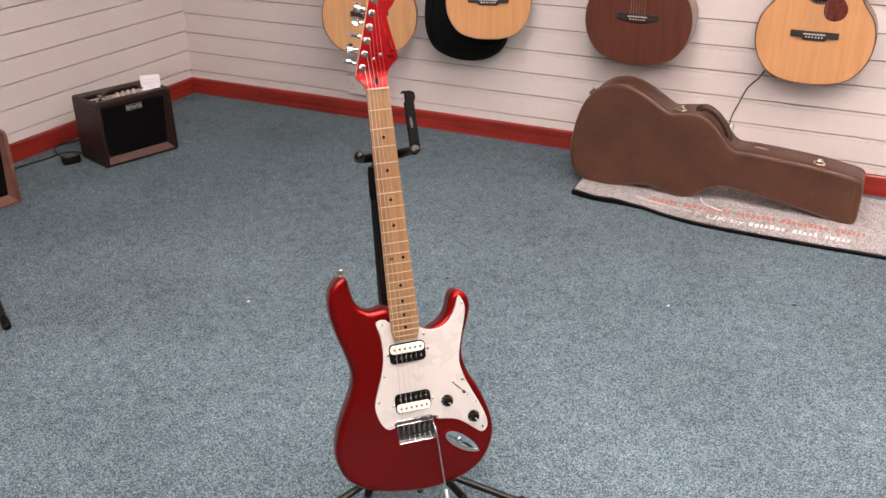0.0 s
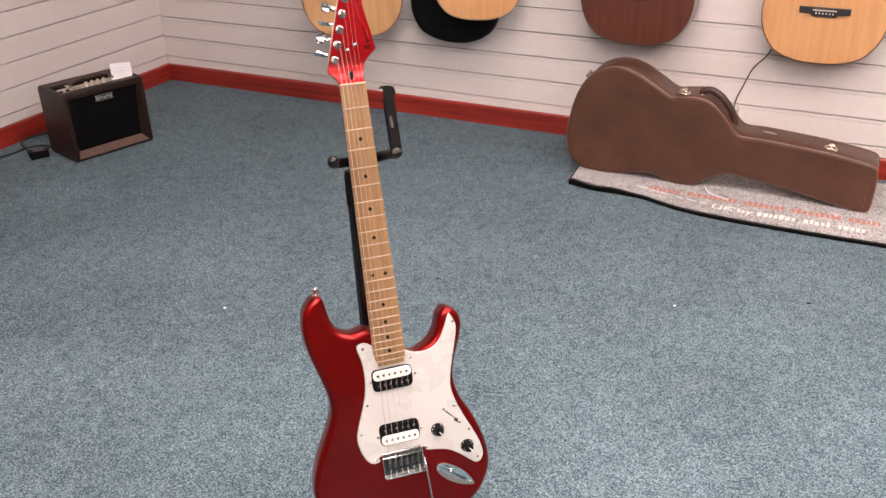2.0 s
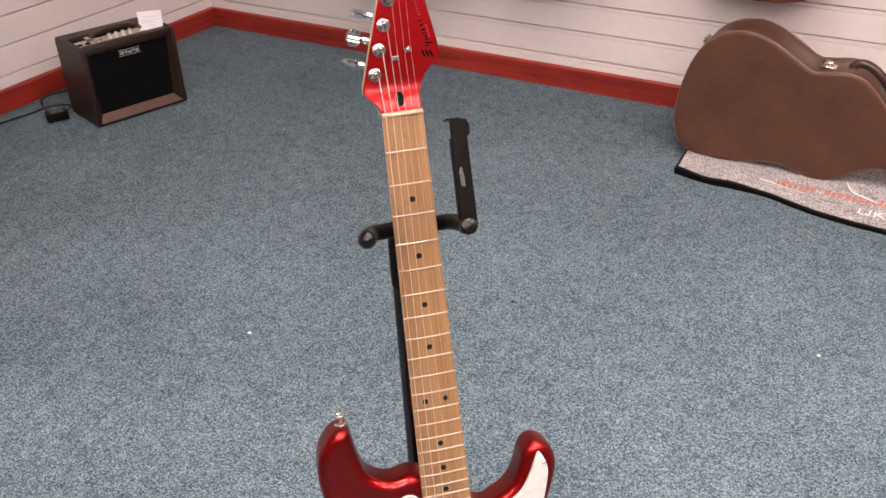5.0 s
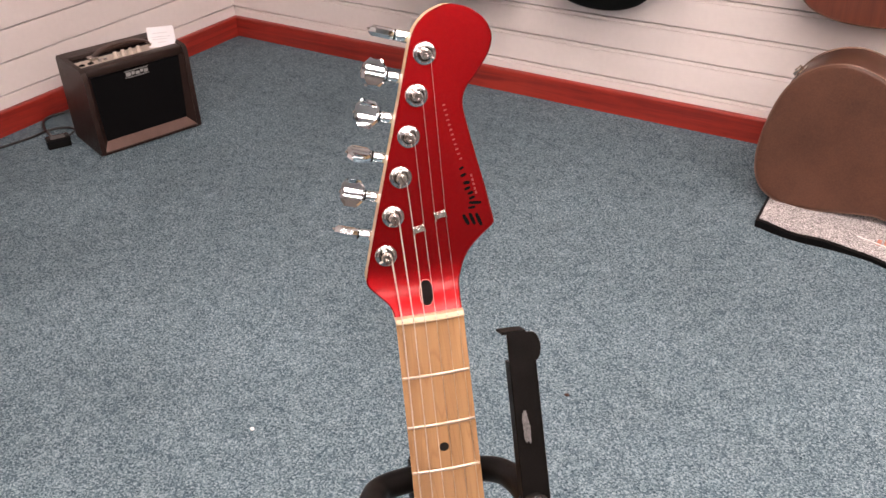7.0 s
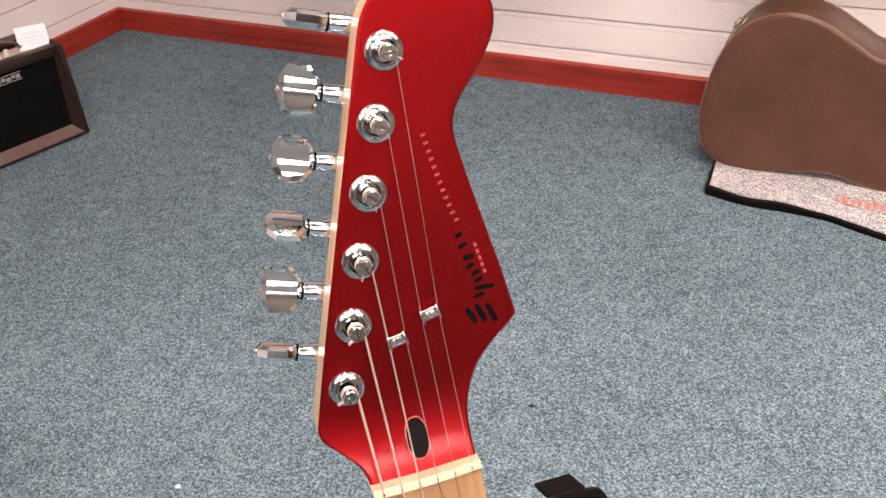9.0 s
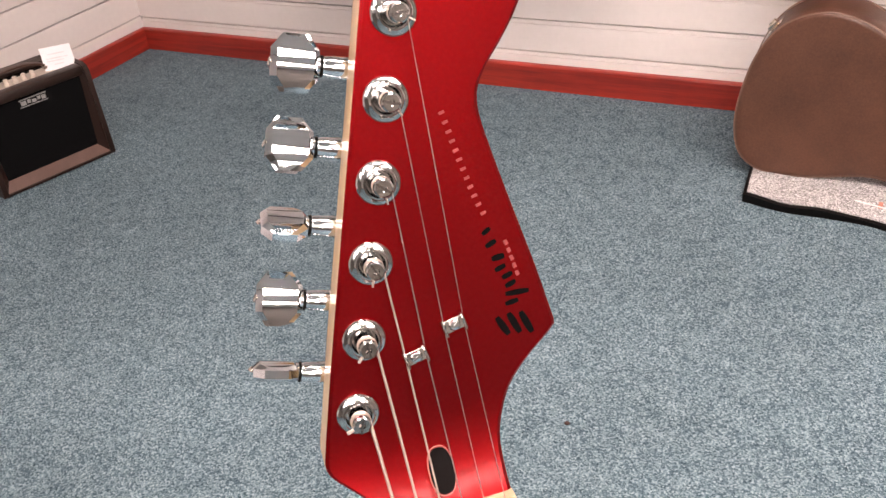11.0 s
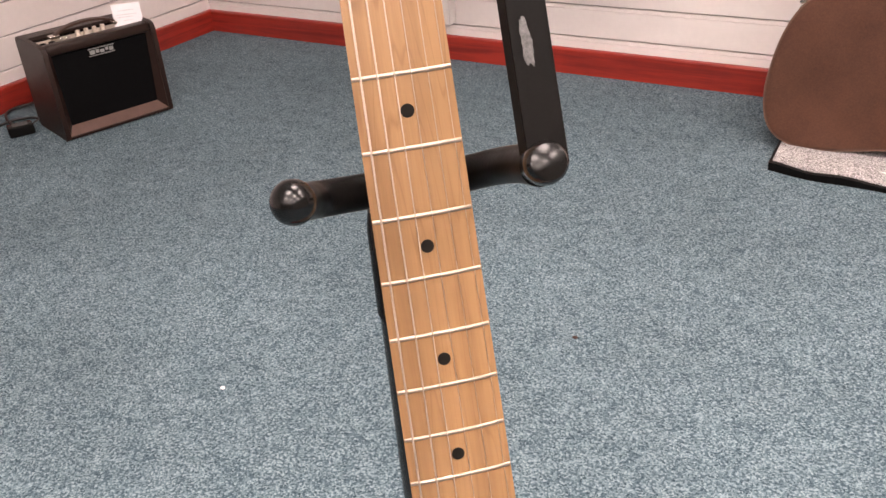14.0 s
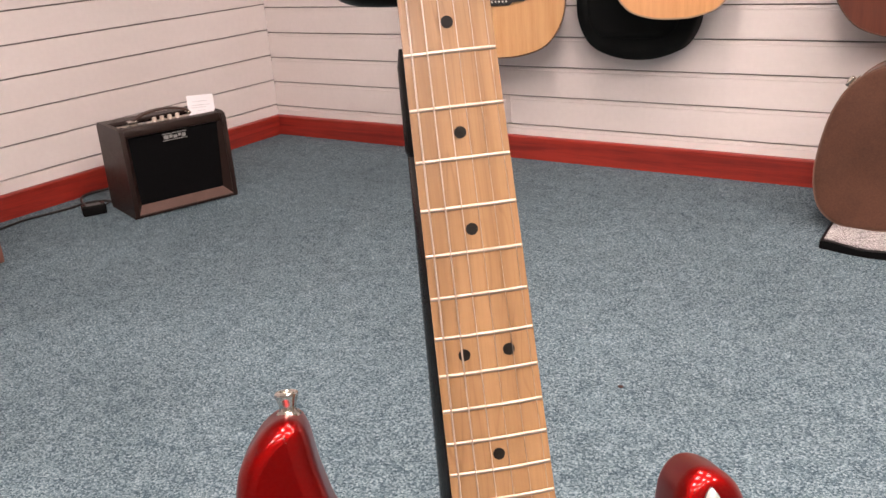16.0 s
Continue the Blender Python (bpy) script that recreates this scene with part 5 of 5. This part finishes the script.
acoustic(pose(-1.252, 2.050, 0.379, 0, 0, 27), "pale natural spruce acoustic guitar hung on the slatted wall", 0.410, 0.50, M_SPRUCE_PALE, M_SIDE, M_BINDING)
acoustic(pose(-0.704, 2.062, 0.497, 0, 0, 19), "small natural spruce acoustic guitar hung before a black bag", 0.345, 0.44, M_SPRUCE, M_SIDE, M_BINDING_PALE)
acoustic(pose(-0.112, 2.135, 0.442), "dark mahogany-topped acoustic guitar hung on the slatted wall", 0.416, 0.51, M_MAHOGANY, M_SIDE, M_BINDING)
acoustic(pose(0.524, 2.172, 0.427), "honey-coloured spruce acoustic guitar with dark red pickguard, hung", 0.408, 0.51, M_SPRUCE, M_SIDE, M_BINDING, True)

# gig bag hung behind the small guitar
bag = thing("gig_bag", pose(-0.868, 2.236, 0.363), "black padded nylon guitar bag hung on the slatted wall", "bag")
half = [(0, 0), (0.08, 0.010), (0.145, 0.042), (0.183, 0.11), (0.189, 0.20), (0.178, 0.30), (0.165, 0.38), (0.160, 0.48), (0.125, 0.56), (0.075, 0.64), (0.062, 0.80), (0.058, 1.0), (0.03, 1.05)]
lp = spline(half + [(-x, y) for x, y in reversed(half[1:])], 5)
turn = Matrix.Rotation(radians(90), 4, "X")
part("shell", slab(lp, [(0.030, 0.066), (0.014, 0.064), (0.004, 0.056), (0, 0.046), (0, -0.004), (0.006, -0.018)]), M_NYLON, bag, "padded shell", m=turn, smooth=60)
pk = moved(stadium(0.285, 0.30, 0.07, 8), 0, 0.215)
part("pocket", slab(pk, [(0.016, 0.073), (0.006, 0.0715), (0, 0.068), (0, 0.062)]), M_NYLON, bag, "flat front pocket", m=turn, smooth=60)
part("strap_loop", tube(spline([(0.0, 1.04, 0.02), (-0.02, 1.09, 0.02), (0, 1.12, 0.02), (0.02, 1.09, 0.02), (0, 1.04, 0.02)], 4, False), 0.006, 8), M_NYLON, bag, m=turn)

# lead from the spruce guitar down to the plug
lead = spline([(0.366, 2.235, 0.446), (0.345, 2.27, 0.405), (0.308, 2.277, 0.36), (0.286, 2.275, 0.302), (0.266, 2.262, 0.245), (0.262, 2.225, 0.192)], 6, False)
tagged(mesh_object("guitar_lead", tube(lead, 0.0026, 8), M_CABLE, 60), "thin black lead from a hung guitar to a plug", "cable")


# ---------------------------------------------------------------- hard case on a display mat
case = thing("guitar_case", pose(0, 1.915, 0.004), "brown vinyl hard guitar case standing on its edge on a mat", "case")
CASE = [(-276, 171), (-273, 92), (-249, 42), (-198, 15), (-125, 13), (-60, 22), (0, 33), (47, 35), (90, 23), (135, 12), (175, 12), (215, 26), (258, 58), (320, 79), (430, 67), (563, 45), (700, 17), (752, 9), (779, 22),
        (784, 80), (783, 145), (768, 176), (700, 191), (614, 203), (500, 213), (400, 219), (345, 220), (318, 234), (292, 264), (262, 298), (224, 328), (180, 337), (130, 332), (90, 330), (42, 358), (-28, 398), (-95, 415), (-160, 400), (-213, 358), (-252, 282)]
cl = spline([(x / 1000, z / 1000) for x, z in CASE], 5)
turn = Matrix.Rotation(radians(90), 4, "X")
lid = part("lid", slab(cl, [(0.020, 0.0062), (0.010, 0.0058), (0.005, 0.0045), (0.0015, 0.002), (0, -0.001), (0, -0.040)]), M_CASE, case, "gently domed vinyl lid", m=turn, smooth=60)
part("shell", slab(cl, [(0.0008, -0.0405), (0.0008, -0.122), (0.004, -0.130), (0.014, -0.134)]), M_CASE, case, "vinyl lower shell", m=turn, smooth=60)
for z, nm in ((0.0005, "piping"), (-0.127, "piping")):
    ip = inset(cl, 0.0008)
    part(nm, tube([(q.x, q.y, z) for q in ip] + [(ip[0].x, ip[0].y, z)], 0.0026, 6), M_CASE_TRIM, lid if z > -0.05 else case, "stitched piping along the rim", m=turn if z < -0.05 else None, smooth=70)
part("seam", slab(cl, [(-0.0006, -0.0398), (-0.0006, -0.0412)], caps=(False, False)), M_LEATHER, case, "dark closing seam", m=turn)


def case_latch(x, z, tilt):
    base = part("latch", box(-0.021, -0.016, 0, 0.021, 0.016, 0.0022), M_BRASS, case, "brass-toned draw latch", m=pose(x, 0.044, z, 0, tilt, 0), bevel=0.001)
    part("hasp", box(-0.013, -0.012, 0.0022, 0.013, 0.005, 0.0125), M_BRASS, base, bevel=0.0025)
    part("lever", box(-0.009, 0.002, 0.006, 0.009, 0.0125, 0.0150), M_BRASS, base, bevel=0.0015)


case_latch(0.125, 0.3335, 2)
case_latch(0.628, 0.2015, 6)
case_latch(-0.212, 0.3595, -52)
bd = part("badge_plate", slab([Vector((0.026 * math.cos(a), 0.0115 * math.sin(a))) for a in [2 * math.pi * k / 28 for k in range(28)]], [(0, 0), (0, 0.001), (0.001, 0.0018)]), M_BRASS, case,
          "oval metal badge", m=pose(0.424, 0.070, 0.2195, 0, 5, 0))
hp = spline([(0.186, 0.048, 0.338), (0.196, 0.048, 0.350), (0.222, 0.048, 0.352), (0.256, 0.048, 0.332), (0.288, 0.048, 0.296), (0.306, 0.048, 0.262), (0.310, 0.048, 0.245), (0.303, 0.048, 0.240)], 5, False)
hd = part("handle", tube(hp, [0.007] + [0.0122] * (len(hp) - 2) + [0.007], 12), M_LEATHER, case, "padded brown leather handle", smooth=70)
for x, z, tl in ((0.186, 0.3375, 5), (0.306, 0.245, 48)):
    part("handle_loop", box(-0.010, -0.014, 0, 0.010, 0.014, 0.007), M_NICKEL, hd, m=pose(x, 0.048, z - 0.003, 0, tl, 0), bevel=0.002)
for x, z in ((0.342, 0.2195), (0.545, 0.2085), (0.548, 0.2082)):
    part("rivet", lathe([(0.0028, 0), (0.0024, 0.001), (0, 0.0016)], 10), M_NICKEL, case, m=pose(x, 0.055 if x < 0.5 else (0.04 if x < 0.547 else 0.075), z, 0, 3, 0))


def mat_mesh(inner, z_top, z_low):
    """The display mat: a sheet with a wavy front edge that lifts a little."""
    bm = bmesh.new()
    front = spline([(-0.224, 1.790), (-0.13, 1.768), (-0.04, 1.768), (0.05, 1.762), (0.13, 1.735), (0.21, 1.712), (0.34, 1.696), (0.60, 1.690), (1.00, 1.696), (1.80, 1.70)], 8, False)
    top, low = [], []
    for i, q in enumerate(front):
        u = i / (len(front) - 1)
        row_t, row_l = [], []
        for k in range(9):
            v = k / 8
            x = q.x + inner * (1 if i == 0 else 0) - 0.028 * v * (1 - min(1, (q.x + 0.224) / 0.3)) - (inner if i == len(front) - 1 else 0)
            y = q.y + inner + (2.215 - 2 * inner - q.y) * v
            lift = 0.010 * math.exp(-((q.x + 0.20) / 0.07) ** 2) * (1 - v) ** 2 + 0.008 * math.exp(-((q.x + 0.06) / 0.06) ** 2) * (1 - v) ** 3
            row_t.append(bm.verts.new((x, y, z_top + lift)))
            row_l.append(bm.verts.new((x, y, z_low + (lift if z_low > 0.004 else lift * 0.0))))
        top.append(row_t)
        low.append(row_l)
    for i in range(len(front) - 1):
        for k in range(8):
            bm.faces.new((top[i][k], top[i + 1][k], top[i + 1][k + 1], top[i][k + 1]))
            bm.faces.new((low[i][k], low[i][k + 1], low[i + 1][k + 1], low[i + 1][k]))
        bm.faces.new((top[i][0], low[i][0], low[i + 1][0], top[i + 1][0]))
        bm.faces.new((top[i][8], top[i + 1][8], low[i + 1][8], low[i][8]))
    for i in (0, len(front) - 1):
        for k in range(8):
            bm.faces.new((top[i][k], top[i][k + 1], low[i][k + 1], low[i][k]))
    return bm


mat = thing("display_mat", pose(0, 0, 0), "grey carpet display mat with dark rubber edge and faded lettering", "mat")
part("rubber_backing", mat_mesh(0.0, 0.0105, 0.0005), M_RUBBER, mat, "dark rubber border")
part("woven_top", mat_mesh(0.013, 0.0145, 0.0106), M_MAT, mat, "speckled grey pile")
# print on the mat: plain bars in its colours, and the two short words that stand clear
random.seed(4)


def letter_bar(x, y, w, h, mt, lab):
    """One unreadable letter: a plain upright bar."""
    part("print_bar", box(x, y, 0.0140, x + w, y + h, 0.0151), mt, mat, lab, smooth=None)


for words, x, y, h, gap, mt, lab in (((7, 10, 8, 9, 6), 0.062, 1.822, 0.040, 0.018, M_ORANGE, "faded orange print"), ((7, 5, 5), 0.444, 1.752, 0.036, 0.020, M_WHITE_PRINT, "white print")):
    for n in words:
        for k in range(n):
            w = random.uniform(0.008, 0.015)
            letter_bar(x, y, w, h * random.choice((0.72, 0.72, 0.8, 1.0)), mt, lab)
            x += w + 0.0062
        x += gap


def printed_word(text, x, y, size):
    """A printed word lying on the mat, in the built-in font."""
    font = bpy.data.curves.new("word", "FONT")
    font.body, font.size, font.extrude = text, size, 0.0006
    tmp = new("word", font)
    me = bpy.data.meshes.new_from_object(tmp.evaluated_get(bpy.context.evaluated_depsgraph_get()))
    bpy.data.objects.remove(tmp)
    me.materials.append(M_WHITE_PRINT)
    ob = new("printed_word", me)
    ob.parent = mat
    ob.matrix_basis = pose(x, y, 0.0146) @ Matrix.Diagonal((1.12, 1, 1, 1))
    tagged(ob, "white printed word on the mat")


printed_word("UK", 0.292, 1.753, 0.050)
printed_word("by", 0.378, 1.753, 0.050)
bm = bmesh.new()
ribbon = spline([(-0.10, 1.861), (0.0, 1.845), (0.10, 1.818), (0.19, 1.795), (0.272, 1.783)], 6, False)
low = [[bm.verts.new((q.x, q.y + dy, 0.0153 + 0.008 * math.exp(-((q.x + 0.06) / 0.06) ** 2) * 0.2)) for dy in (-0.003, 0.003)] for q in ribbon]
for k, (a, b) in enumerate(zip(low, low[1:])):
    if k < 15 or k % 3:
        bm.faces.new((a[0], b[0], b[1], a[1]))
bmesh.ops.solidify(bm, geom=bm.faces[:], thickness=0.0008)
part("print_line", bm, M_WHITE_PRINT, mat, "thin white printed line", smooth=None)
# thin white cable under the case
tagged(mesh_object("swing_tag", tube(spline([(0.245, 1.90, 0.028), (0.262, 1.872, 0.019), (0.30, 1.852, 0.0175), (0.335, 1.835, 0.0175)], 5, False), 0.0022, 8), M_PAPER, 60), "loose end of a pale tag on the mat", "tag")

# bits on the carpet
for x, y, r, mt, lab, nm in ((-0.838, 0.562, 0.0042, M_LINT, "tiny white lint on the carpet", "lint"), (-0.356, 0.959, 0.0045, M_CRUMB, "tiny dark crumb on the carpet", "crumb"),
                             (0.661, 1.250, 0.005, M_CRUMB, "tiny dark crumb on the carpet", "crumb"),
                             (0.322, 1.085, 0.0036, M_LINT, "tiny white lint on the carpet", "lint")):
    bm = bmesh.new()
    bmesh.ops.create_icosphere(bm, subdivisions=2, radius=r, matrix=Matrix.Diagonal((1.2, 0.9, 0.45, 1)))
    for v in bm.verts:
        v.co *= 1 + 0.35 * noise.noise(v.co * 400)
    ob = tagged(mesh_object(nm, bm, mt, 60), lab, nm)
    ob.location = (x, y, r * 0.3)
